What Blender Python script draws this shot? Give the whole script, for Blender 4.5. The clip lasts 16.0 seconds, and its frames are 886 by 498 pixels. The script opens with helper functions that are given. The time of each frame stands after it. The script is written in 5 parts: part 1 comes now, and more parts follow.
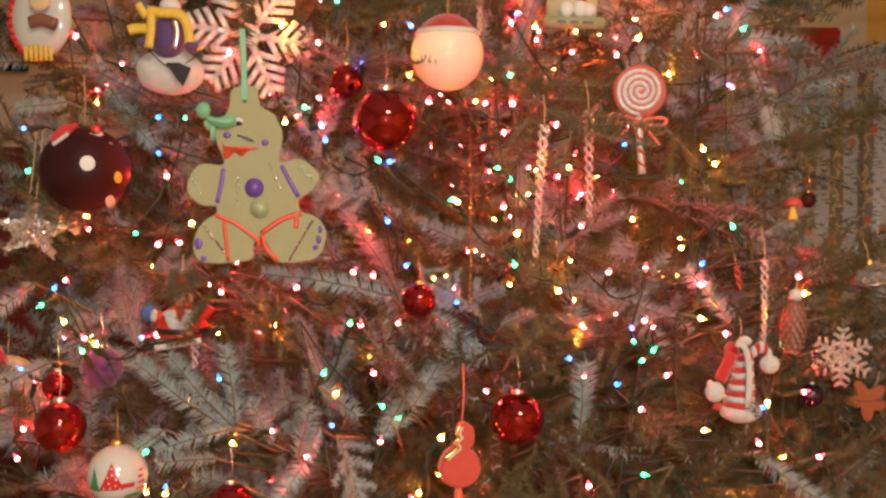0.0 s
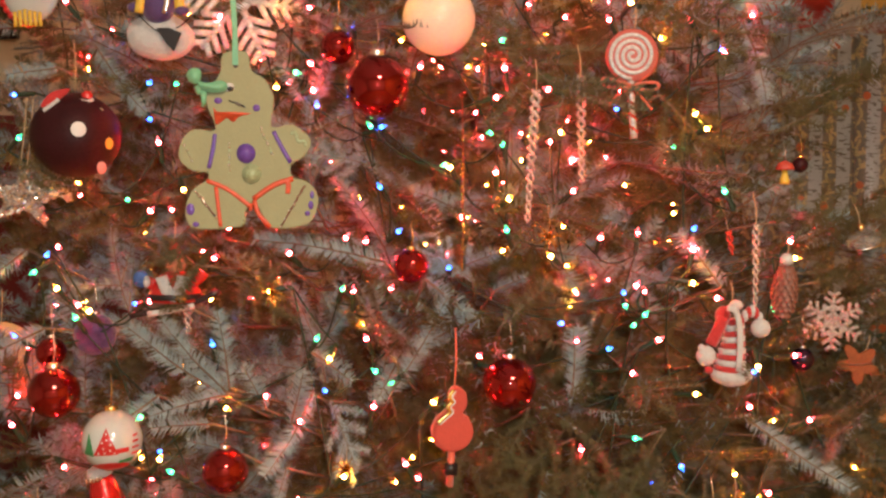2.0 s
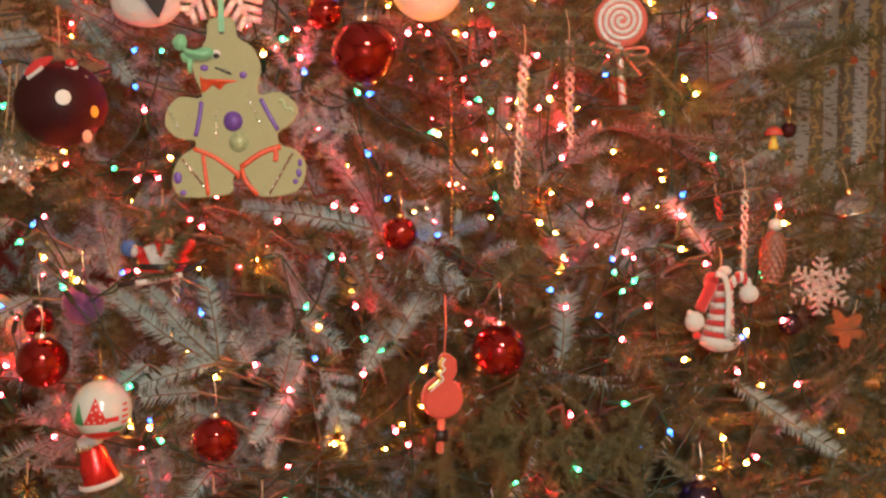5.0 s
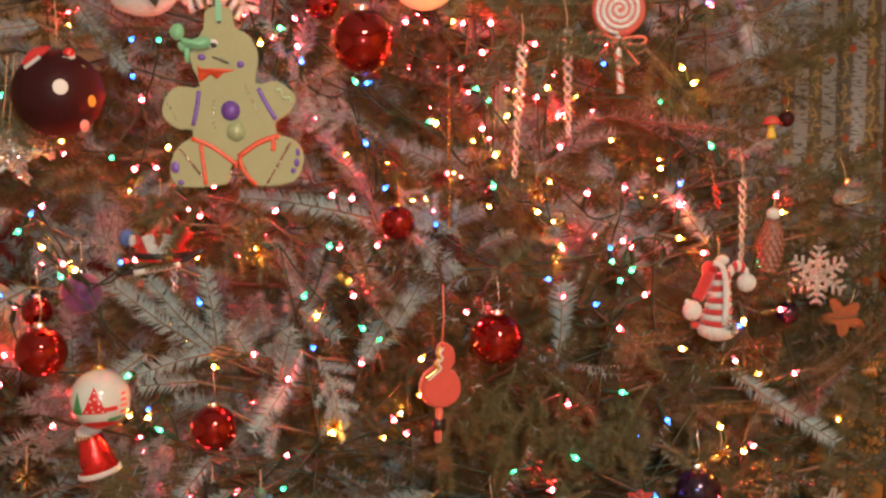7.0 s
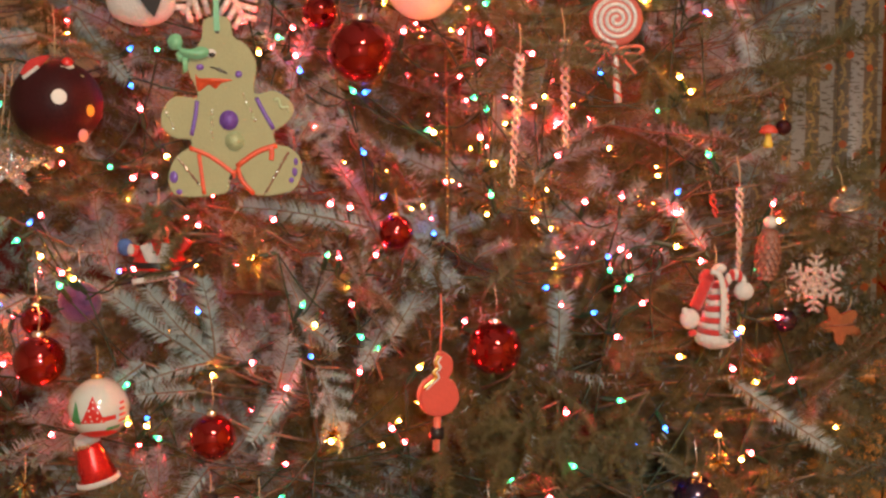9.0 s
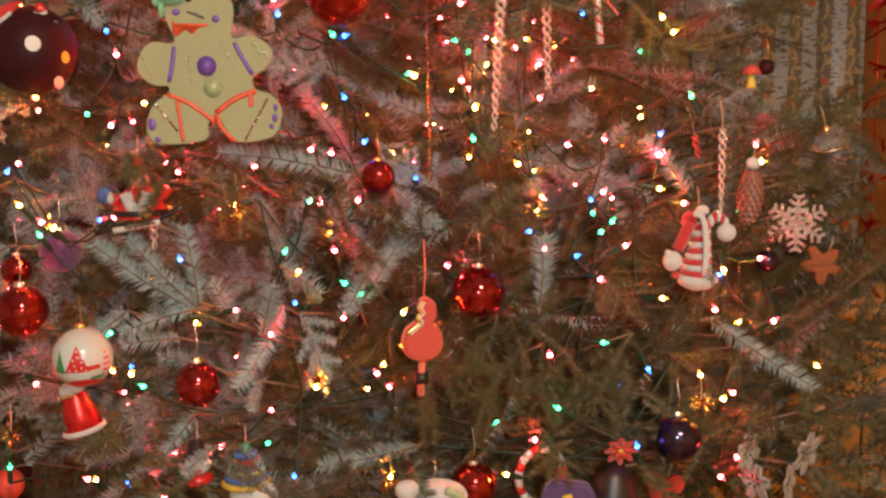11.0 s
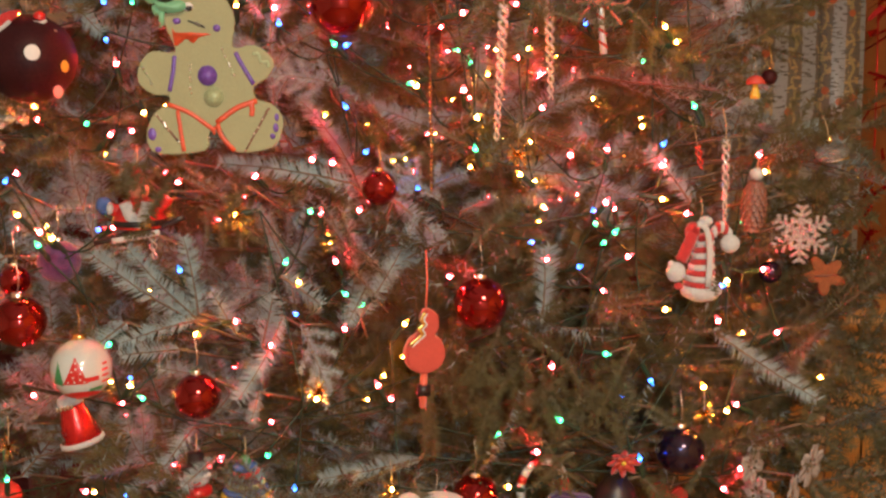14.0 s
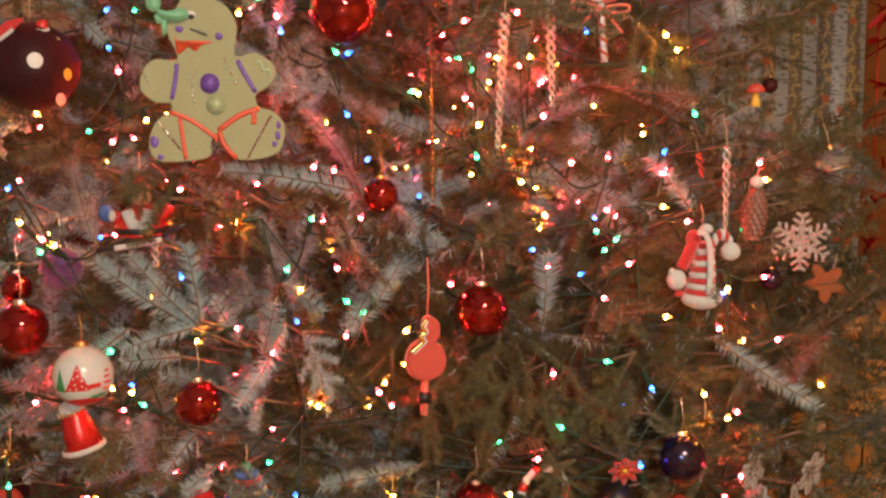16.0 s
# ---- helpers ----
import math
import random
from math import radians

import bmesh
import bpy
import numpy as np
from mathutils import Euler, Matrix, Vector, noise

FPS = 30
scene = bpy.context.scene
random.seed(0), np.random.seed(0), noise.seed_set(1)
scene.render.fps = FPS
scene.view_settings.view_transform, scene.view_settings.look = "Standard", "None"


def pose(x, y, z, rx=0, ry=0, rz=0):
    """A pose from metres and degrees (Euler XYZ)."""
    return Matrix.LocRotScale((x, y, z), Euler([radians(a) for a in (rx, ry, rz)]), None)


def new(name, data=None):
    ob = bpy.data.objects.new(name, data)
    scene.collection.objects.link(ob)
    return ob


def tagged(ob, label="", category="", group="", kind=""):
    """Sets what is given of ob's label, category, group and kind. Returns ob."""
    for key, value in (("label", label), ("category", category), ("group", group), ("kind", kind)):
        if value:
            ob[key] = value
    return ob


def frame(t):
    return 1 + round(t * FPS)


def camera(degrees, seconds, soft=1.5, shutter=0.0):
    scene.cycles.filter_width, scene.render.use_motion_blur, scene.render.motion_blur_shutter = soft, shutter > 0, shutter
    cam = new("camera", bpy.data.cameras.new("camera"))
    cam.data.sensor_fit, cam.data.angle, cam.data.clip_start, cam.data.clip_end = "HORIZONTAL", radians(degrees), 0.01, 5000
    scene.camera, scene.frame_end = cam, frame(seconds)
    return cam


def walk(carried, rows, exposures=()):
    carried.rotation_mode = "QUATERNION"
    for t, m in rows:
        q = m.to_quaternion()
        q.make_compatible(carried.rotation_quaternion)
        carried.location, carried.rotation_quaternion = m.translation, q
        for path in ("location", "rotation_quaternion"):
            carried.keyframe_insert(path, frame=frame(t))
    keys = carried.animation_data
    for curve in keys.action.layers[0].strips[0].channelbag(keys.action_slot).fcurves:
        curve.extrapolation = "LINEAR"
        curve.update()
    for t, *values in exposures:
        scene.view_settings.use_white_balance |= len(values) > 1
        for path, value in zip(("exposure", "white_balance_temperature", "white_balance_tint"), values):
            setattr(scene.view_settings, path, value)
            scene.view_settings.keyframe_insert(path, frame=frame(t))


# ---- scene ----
cam = camera(43.0, 16.0, soft=2.5, shutter=0.5)
ROWS = [
    (0.0, 0.0, -0.0, 1.15, 88.0, 0.0, 0.0),
    (0.5, 0.0014, -0.0009, 1.1444, 87.154, 0.023, -0.139),
    (1.0, 0.0017, -0.0037, 1.1483, 86.015, 0.073, -0.088),
    (1.5, 0.0015, -0.0036, 1.146, 86.277, 0.146, -0.307),
    (2.0, 0.0022, -0.0014, 1.1463, 86.436, 0.148, -0.28),
    (2.5, 0.002, -0.0005, 1.148, 86.403, 0.137, -0.263),
    (3.0, 0.0012, -0.0005, 1.1476, 86.235, 0.154, -0.395),
    (3.5, 0.0004, -0.0004, 1.1469, 85.669, 0.203, -0.515),
    (4.0, 0.0008, -0.0026, 1.1474, 85.523, 0.214, -0.498),
    (4.2, 0.0006, -0.0012, 1.1456, 84.812, 0.292, -0.767),
    (6.5, -0.0015, 0.0014, 1.1488, 84.687, 0.449, -1.101),
    (7.0, 0.0007, 0.0002, 1.1476, 84.15, 0.454, -1.058),
    (7.5, 0.0007, -0.0029, 1.1473, 84.352, 0.478, -1.11),
    (8.0, 0.0013, -0.0032, 1.149, 84.491, 0.496, -1.119),
    (8.2, 0.0014, -0.0030, 1.1500, 84.453, 0.480, -1.115),
    (10.3, 0.0024, 0.0030, 1.1600, 82.890, 0.760, -1.360),
    (10.5, 0.0025, 0.0036, 1.1608, 81.306, 0.996, -1.982),
    (11.0, 0.0023, 0.0027, 1.1601, 81.101, 1.057, -2.049),
    (11.5, 0.0007, 0.0027, 1.1618, 80.851, 1.022, -2.157),
    (12.0, -0.0025, 0.0057, 1.1609, 81.507, 1.024, -2.299),
    (12.5, -0.0032, 0.0083, 1.1624, 81.683, 1.028, -2.332),
    (13.0, -0.0031, 0.0094, 1.1609, 82.034, 0.998, -2.304),
    (13.5, -0.0047, 0.0086, 1.1632, 81.43, 0.965, -2.307),
    (14.0, -0.0037, 0.0109, 1.162, 81.487, 0.963, -2.278),
    (14.5, -0.0039, 0.0091, 1.1617, 81.93, 0.928, -2.217),
    (15.0, -0.0039, 0.008, 1.1632, 81.932, 0.941, -2.227),
    (15.5, -0.0035, 0.0084, 1.1631, 82.066, 0.967, -2.243),
    (16.0, -0.004, 0.0086, 1.1629, 81.839, 0.93, -2.223),
]
walk(cam, [(t, pose(x, y, z, rx, ry, rz)) for t, x, y, z, rx, ry, rz in ROWS], exposures=[(0.0, 1.16), (4.0, 1.16), (11.0, 1.14), (16.0, 1.14)])
EYE = 1.15

# ---- world and light ----
world = bpy.data.worlds.new("world")
scene.world = world
world.use_nodes = True
world.node_tree.nodes["Background"].inputs[0].default_value = (0.5, 0.42, 0.36, 1)
world.node_tree.nodes["Background"].inputs[1].default_value = 0.05


def lamp(name, kind, m, energy, colour, size):
    data = bpy.data.lights.new(name, kind)
    data.energy, data.color = energy, colour
    if kind == "AREA":
        data.shape, data.size = "DISK", size
    else:
        data.shadow_soft_size = size
    ob = new(name, data)
    ob.matrix_world = m
    return ob


# the small cool light beside the lens, seen as the dot in every glass ball, and the ceiling light behind it
lamp("video_light", "POINT", pose(0.03, -0.10, EYE + 0.06), 8.8, (0.62, 0.95, 1.0), 0.008)
lamp("room_light", "AREA", pose(0.5, -1.1, 2.38), 40.0, (1.0, 0.68, 0.47), 0.5)

# ---- materials ----


def nodes_of(name):
    m = bpy.data.materials.new(name)
    m.use_nodes = True
    nt = m.node_tree
    return m, nt, nt.nodes["Principled BSDF"]


def link(nt, a, b):
    nt.links.new(a, b)


def surface(name, colour, rough=0.6, metal=0.0, grain=60.0, vary=0.15, bump=0.0, coat=0.0, sheen=0.0, fine=400.0, through_light=0.0):
    """A surface with colour variation at two scales and a fine relief."""
    m, nt, b = nodes_of(name)
    n = nt.nodes
    tex = n.new("ShaderNodeTexCoord")
    big = n.new("ShaderNodeTexNoise")
    big.inputs["Scale"].default_value = grain
    big.inputs["Detail"].default_value = 4
    small = n.new("ShaderNodeTexNoise")
    small.inputs["Scale"].default_value = fine
    small.inputs["Detail"].default_value = 2
    link(nt, tex.outputs["Object"], big.inputs["Vector"])
    link(nt, tex.outputs["Object"], small.inputs["Vector"])
    add = n.new("ShaderNodeMath")
    add.operation = "ADD"
    link(nt, big.outputs["Fac"], add.inputs[0])
    link(nt, small.outputs["Fac"], add.inputs[1])
    ramp = n.new("ShaderNodeMapRange")
    ramp.inputs["From Min"].default_value, ramp.inputs["From Max"].default_value = 0.6, 1.4
    ramp.inputs["To Min"].default_value, ramp.inputs["To Max"].default_value = 1 - vary, 1 + vary
    link(nt, add.outputs[0], ramp.inputs["Value"])
    mix = n.new("ShaderNodeVectorMath")
    mix.operation = "SCALE"
    mix.inputs[0].default_value = colour
    link(nt, ramp.outputs[0], mix.inputs["Scale"])
    link(nt, mix.outputs[0], b.inputs["Base Color"])
    b.inputs["Roughness"].default_value, b.inputs["Metallic"].default_value = rough, metal
    b.inputs["Coat Weight"].default_value = coat
    b.inputs["Sheen Weight"].default_value = sheen
    if bump:
        bm = n.new("ShaderNodeBump")
        bm.inputs["Strength"].default_value, bm.inputs["Distance"].default_value = bump, 0.002
        link(nt, add.outputs[0], bm.inputs["Height"])
        link(nt, bm.outputs[0], b.inputs["Normal"])
    if through_light:
        tr = n.new("ShaderNodeBsdfTranslucent")
        link(nt, mix.outputs[0], tr.inputs[0])
        ms = n.new("ShaderNodeMixShader")
        ms.inputs[0].default_value = through_light
        link(nt, b.outputs[0], ms.inputs[1])
        link(nt, tr.outputs[0], ms.inputs[2])
        link(nt, ms.outputs[0], n["Material Output"].inputs[0])
    return m


def glitter(name, colour, rough=0.35, scale=900.0, metal=0.3):
    """Paint strewn with flakes that each lie at another angle."""
    m, nt, b = nodes_of(name)
    n = nt.nodes
    tex = n.new("ShaderNodeTexCoord")
    vor = n.new("ShaderNodeTexVoronoi")
    vor.inputs["Scale"].default_value = scale
    link(nt, tex.outputs["Object"], vor.inputs["Vector"])
    sep = n.new("ShaderNodeSeparateColor")
    link(nt, vor.outputs["Color"], sep.inputs[0])
    mr = n.new("ShaderNodeMapRange")
    mr.inputs["To Min"].default_value, mr.inputs["To Max"].default_value = 0.75, 1.15
    link(nt, sep.outputs[0], mr.inputs["Value"])
    mix = n.new("ShaderNodeVectorMath")
    mix.operation = "SCALE"
    mix.inputs[0].default_value = colour
    link(nt, mr.outputs[0], mix.inputs["Scale"])
    link(nt, mix.outputs[0], b.inputs["Base Color"])
    bump = n.new("ShaderNodeBump")
    bump.inputs["Strength"].default_value, bump.inputs["Distance"].default_value = 0.9, 0.002
    link(nt, sep.outputs[1], bump.inputs["Height"])
    link(nt, bump.outputs[0], b.inputs["Normal"])
    b.inputs["Roughness"].default_value, b.inputs["Metallic"].default_value = rough, metal
    return m


def glow(name, colour):
    m, nt, b = nodes_of(name)
    b.inputs["Base Color"].default_value = (*[min(0.8, c) for c in colour], 1)
    b.inputs["Emission Color"].default_value = (*colour, 1)
    b.inputs["Emission Strength"].default_value = 1.0
    b.inputs["Roughness"].default_value = 0.3
    return m


def clear(name, colour=(1, 1, 1), rough=0.05, ior=1.35):
    m, nt, b = nodes_of(name)
    b.inputs["Base Color"].default_value = (*colour, 1)
    b.inputs["Transmission Weight"].default_value = 0.9
    b.inputs["Roughness"].default_value = rough
    b.inputs["IOR"].default_value = ior
    return m


NEEDLE_TOP = surface("needle_top", (0.140, 0.128, 0.060), 0.42, 0, 14, 0.40, 0, 0, 0, 90, 0.45)
NEEDLE_UNDER = surface("needle_under", (0.245, 0.325, 0.34), 0.55, 0, 14, 0.30, 0, 0, 0, 90, 0.15)
TWIG = surface("twig_bark", (0.165, 0.115, 0.078), 0.85, 0, 80, 0.4, 0.6)
BARK = surface("trunk_bark", (0.10, 0.07, 0.045), 0.9, 0, 30, 0.5, 1.0)
CORD = surface("cord_green", (0.012, 0.035, 0.018), 0.5, 0, 80, 0.2)
RED_GLASS = surface("red_mirror_glass", (0.25, 0.007, 0.009), 0.07, 0.9, 20, 0.06, 0, 0.6)
BLUE_GLASS = surface("blue_mirror_glass", (0.018, 0.010, 0.036), 0.20, 0.7, 20, 0.06, 0, 0.6)
MAROON_GLASS = surface("maroon_glass", (0.032, 0.008, 0.010), 0.45, 0.0, 30, 0.3, 0, 0.0)
MAROON_GLASS.node_tree.nodes["Principled BSDF"].inputs["Specular IOR Level"].default_value = 0.12
SILVER = surface("silver_metal", (0.75, 0.72, 0.68), 0.25, 1.0, 200, 0.1, 0.1)
MIRROR = surface("mirror_flake", (0.86, 0.86, 0.86), 0.12, 1.0, 200, 0.1)
GOLD = surface("gold_metal", (0.80, 0.55, 0.20), 0.25, 1.0, 200, 0.1, 0.1)
FOAM_CREAM = surface("cream_foam", (0.30, 0.302, 0.170), 0.8, 0, 40, 0.07, 0.15)
PURPLE = glitter("purple_glitter_glue", (0.17, 0.08, 0.40), 0.35, 900, 0.1)
RED_GLUE = surface("red_paint", (0.60, 0.08, 0.03), 0.4, 0, 150, 0.2, 0.2)
MINT = surface("mint_ribbon", (0.16, 0.42, 0.24), 0.45, 0, 120, 0.12, 0.1, 0, 0.3)
SAGE = glitter("sage_button", (0.40, 0.47, 0.27), 0.4, 900, 0.1)
BLACK = surface("black_paint", (0.012, 0.010, 0.012), 0.4, 0, 80, 0.3)
WHITE = surface("white_paint", (0.58, 0.57, 0.55), 0.45, 0, 60, 0.06, 0.1)
WHITE_CLOTH = surface("white_plush", (0.48, 0.48, 0.48), 0.9, 0, 120, 0.1, 0.6, 0, 0.5)
WHITE_GLOSS = surface("white_gloss", (0.48, 0.53, 0.52), 0.12, 0, 30, 0.05, 0, 0.6)
MILK = surface("milk_glass", (0.86, 0.82, 0.78), 0.2, 0, 30, 0.05, 0, 0.4, 0, 300, 0.45)
SNOW_GLITTER = glitter("white_glitter", (0.62, 0.61, 0.61), 0.35, 700, 0.15)
LACE = glitter("greyed_lace_plastic", (0.36, 0.33, 0.32), 0.45, 800, 0.1)
SILVER_GLITTER = glitter("silver_glitter", (0.85, 0.85, 0.85), 0.14, 420, 0.75)
RED = surface("red_enamel", (0.50, 0.02, 0.02), 0.3, 0, 60, 0.12, 0.05, 0.3)
RED_FELT = surface("red_felt", (0.42, 0.025, 0.025), 0.9, 0, 120, 0.2, 0.5, 0, 0.4)
RED_FOIL = surface("red_foil", (0.62, 0.03, 0.03), 0.22, 0.7, 25, 0.3, 0.2)
CORAL = surface("coral_red_foam", (0.46, 0.055, 0.035), 0.6, 0, 60, 0.1, 0.1)
YELLOW = surface("mustard_yellow", (0.62, 0.42, 0.05), 0.55, 0, 90, 0.15, 0.3)
PURPLE_FELT = surface("purple_felt", (0.07, 0.035, 0.13), 0.75, 0, 90, 0.25, 0.4, 0, 0.3)
BLUE_FELT = surface("blue_felt", (0.06, 0.12, 0.34), 0.8, 0, 90, 0.2, 0.3)
GREEN_PAINT = surface("green_paint", (0.04, 0.22, 0.08), 0.5, 0, 90, 0.2, 0.1)
SKIN = surface("peach_paint", (0.62, 0.33, 0.22), 0.5, 0, 60, 0.08)
TAN = surface("tan_card", (0.55, 0.45, 0.25), 0.7, 0, 60, 0.15)
GREY = surface("grey_ink", (0.12, 0.11, 0.10), 0.7)
CANDY_PINK = surface("pink_candy", (0.50, 0.12, 0.10), 0.4, 0, 80, 0.12, 0.1)
CONE = surface("rose_brown_cone", (0.19, 0.075, 0.052), 0.45, 0, 120, 0.35, 0.4)
ICE = clear("clear_acrylic", (1.0, 0.90, 0.86), 0.05, 1.45)
ICE.node_tree.nodes["Principled BSDF"].inputs["Transmission Weight"].default_value = 0.70
ICE.node_tree.nodes["Principled BSDF"].inputs["Coat Weight"].default_value = 1.0
CLEAR_GLASS = clear("clear_glass", (0.98, 0.98, 0.96), 0.02, 1.2)
THREAD = surface("thread", (0.55, 0.42, 0.25), 0.6)
SALMON = surface("salmon_ribbon", (0.62, 0.12, 0.07), 0.4, 0, 120, 0.12, 0.1, 0, 0.3)
WALL = surface("tan_wall_paint", (0.58, 0.52, 0.39), 0.85, 0, 3, 0.08, 0.1, 0, 0, 60)
YELLOW_WALL = surface("yellow_wall_paint", (0.66, 0.42, 0.10), 0.85, 0, 3, 0.08, 0.1, 0, 0, 60)
CEIL = surface("ceiling_paint", (0.75, 0.72, 0.66), 0.9, 0, 3, 0.05, 0.1, 0, 0, 60)
MAROON_CLOTH = surface("maroon_upholstery", (0.13, 0.012, 0.014), 0.85, 0, 12, 0.25, 0.5, 0, 0.3, 250)
RED_BOX = surface("red_box_paper", (0.34, 0.03, 0.025), 0.45, 0, 12, 0.2, 0.1, 0, 0, 80)


def wood(name, dark, light, scale=3.0, rough=0.35):
    m, nt, b = nodes_of(name)
    n = nt.nodes
    tex = n.new("ShaderNodeTexCoord")
    mp = n.new("ShaderNodeMapping")
    mp.inputs["Scale"].default_value = (scale, scale * 0.12, scale)
    link(nt, tex.outputs["Object"], mp.inputs["Vector"])
    noi = n.new("ShaderNodeTexNoise")
    noi.inputs["Scale"].default_value, noi.inputs["Detail"].default_value, noi.inputs["Distortion"].default_value = 9, 8, 1.2
    link(nt, mp.outputs[0], noi.inputs["Vector"])
    mix = n.new("ShaderNodeMix")
    mix.data_type = "RGBA"
    link(nt, noi.outputs["Fac"], mix.inputs[0])
    mix.inputs[6].default_value, mix.inputs[7].default_value = (*dark, 1), (*light, 1)
    link(nt, mix.outputs[2], b.inputs["Base Color"])
    b.inputs["Roughness"].default_value = rough
    return m


OAK = wood("honey_oak", (0.44, 0.19, 0.045), (0.68, 0.34, 0.09))
OAK_MID = wood("chestnut_wood", (0.20, 0.065, 0.018), (0.40, 0.15, 0.04))
OAK_DARK = wood("red_brown_wood", (0.10, 0.025, 0.010), (0.24, 0.07, 0.025))
FLOOR_WOOD = wood("floor_oak", (0.26, 0.12, 0.04), (0.45, 0.22, 0.08), 2.0)


def birch_paper():
    """Gift paper printed with pale birch trunks, dark bark dashes, yellow leaf trails and red berries."""
    m, nt, b = nodes_of("birch_gift_paper")
    n = nt.nodes
    tex = n.new("ShaderNodeTexCoord")
    sep = n.new("ShaderNodeSeparateXYZ")
    link(nt, tex.outputs["Object"], sep.inputs[0])

    def op(kind, a, bb=None):
        q = n.new("ShaderNodeMath")
        q.operation = kind
        for i, v in enumerate((a, bb)):
            if v is None:
                continue
            if isinstance(v, (int, float)):
                q.inputs[i].default_value = v
            else:
                link(nt, v, q.inputs[i])
        return q.outputs[0]

    wob = n.new("ShaderNodeTexNoise")
    wob.inputs["Scale"].default_value = 9
    link(nt, tex.outputs["Object"], wob.inputs["Vector"])
    sx = op("ADD", op("ADD", sep.outputs[0], sep.outputs[1]), op("MULTIPLY", wob.outputs["Fac"], 0.010))
    u = op("FRACT", op("MULTIPLY", sx, 21.0))
    trunk = op("LESS_THAN", op("ABSOLUTE", op("SUBTRACT", u, 0.30)), 0.25)
    fleck = n.new("ShaderNodeTexNoise")
    fleck.inputs["Scale"].default_value = 1.0
    fleck.inputs["Detail"].default_value = 3
    mp = n.new("ShaderNodeMapping")
    mp.inputs["Scale"].default_value = (80, 80, 250)
    link(nt, tex.outputs["Object"], mp.inputs["Vector"])
    link(nt, mp.outputs[0], fleck.inputs["Vector"])
    dash = op("GREATER_THAN", fleck.outputs["Fac"], 0.585)
    trail = op("LESS_THAN", op("ABSOLUTE", op("SUBTRACT", u, op("ADD", 0.78, op("MULTIPLY", op("SINE", op("MULTIPLY", sep.outputs[2], 150.0)), 0.07)))), 0.055)
    vor = n.new("ShaderNodeTexVoronoi")
    vor.inputs["Scale"].default_value = 26
    link(nt, tex.outputs["Object"], vor.inputs["Vector"])
    leaf = n.new("ShaderNodeTexNoise")
    leaf.inputs["Scale"].default_value, leaf.inputs["Detail"].default_value = 85, 2
    link(nt, tex.outputs["Object"], leaf.inputs["Vector"])
    leaves = op("MULTIPLY", op("GREATER_THAN", leaf.outputs["Fac"], 0.56), op("SUBTRACT", 1.0, trunk))
    berry = op("LESS_THAN", vor.outputs["Distance"], 0.19)

    def blend(fac, a, bb):
        q = n.new("ShaderNodeMix")
        q.data_type = "RGBA"
        link(nt, fac, q.inputs[0])
        for i, v in ((6, a), (7, bb)):
            if isinstance(v, tuple):
                q.inputs[i].default_value = (*v, 1)
            else:
                link(nt, v, q.inputs[i])
        return q.outputs[2]

    c = blend(trunk, (0.13, 0.12, 0.10), (0.26, 0.305, 0.34))
    c = blend(leaves, c, (0.34, 0.27, 0.14))
    c = blend(trail, c, (0.30, 0.26, 0.13))
    c = blend(dash, c, (0.10, 0.105, 0.10))
    c = blend(berry, c, (0.36, 0.10, 0.04))
    link(nt, c, b.inputs["Base Color"])
    b.inputs["Roughness"].default_value = 0.45
    return m


BIRCH = birch_paper()
GLOW_RED = glow("red_bulb_glow", (575.0, 14.0, 17.0))
GLOW_WARM = glow("warm_bulb_glow", (380.0, 128.0, 14.0))
GLOW_GREEN = glow("green_bulb_glow", (0.3, 16.0, 4.0))
SHELL_RED = glow("red_bulb_shell", (2.6, 0.20, 0.27))
SHELL_WARM = glow("warm_bulb_shell", (2.2, 0.72, 0.10))
SHELL_GREEN = glow("green_bulb_shell", (0.06, 0.85, 0.34))
SHELL_BLUE = glow("blue_bulb_shell", (0.05, 0.28, 1.3))
GLOW_BLUE = glow("blue_bulb_glow", (0.25, 1.6, 24.0))

# ---- mesh tools ----


def obj(name, me, parent, label=""):
    ob = new(name, me)
    ob.parent = parent
    if label:
        ob["label"] = label
    return ob


def part(name, bm, material, parent, label="", smooth=True):
    me = bpy.data.meshes.new(name)
    bm.to_mesh(me)
    bm.free()
    me.materials.append(material)
    if smooth:
        for p in me.polygons:
            p.use_smooth = True
    return obj(name, me, parent, label)


def thing(name, place, label, category, group="", turn=(0, 0, 0)):
    ob = new(name)
    ob.empty_display_size = 0.02
    ob.matrix_world = pose(*place, *turn)
    return tagged(ob, label, category, group)


def ball(r, c=(0, 0, 0), s=(1, 1, 1), seg=32, rings=20):
    bm = bmesh.new()
    bmesh.ops.create_uvsphere(bm, u_segments=seg, v_segments=rings, radius=r, matrix=Matrix.Translation(c) @ Matrix.Diagonal((*s, 1)))
    return bm


def rod(a, b, r0, r1=None, seg=10):
    bm = bmesh.new()
    a, b = Vector(a), Vector(b)
    q = (b - a).to_track_quat("Z", "Y").to_matrix().to_4x4()
    bmesh.ops.create_cone(bm, cap_ends=True, segments=seg, radius1=r0, radius2=r0 if r1 is None else r1, depth=(b - a).length,
                          matrix=Matrix.Translation((a + b) / 2) @ q)
    return bm


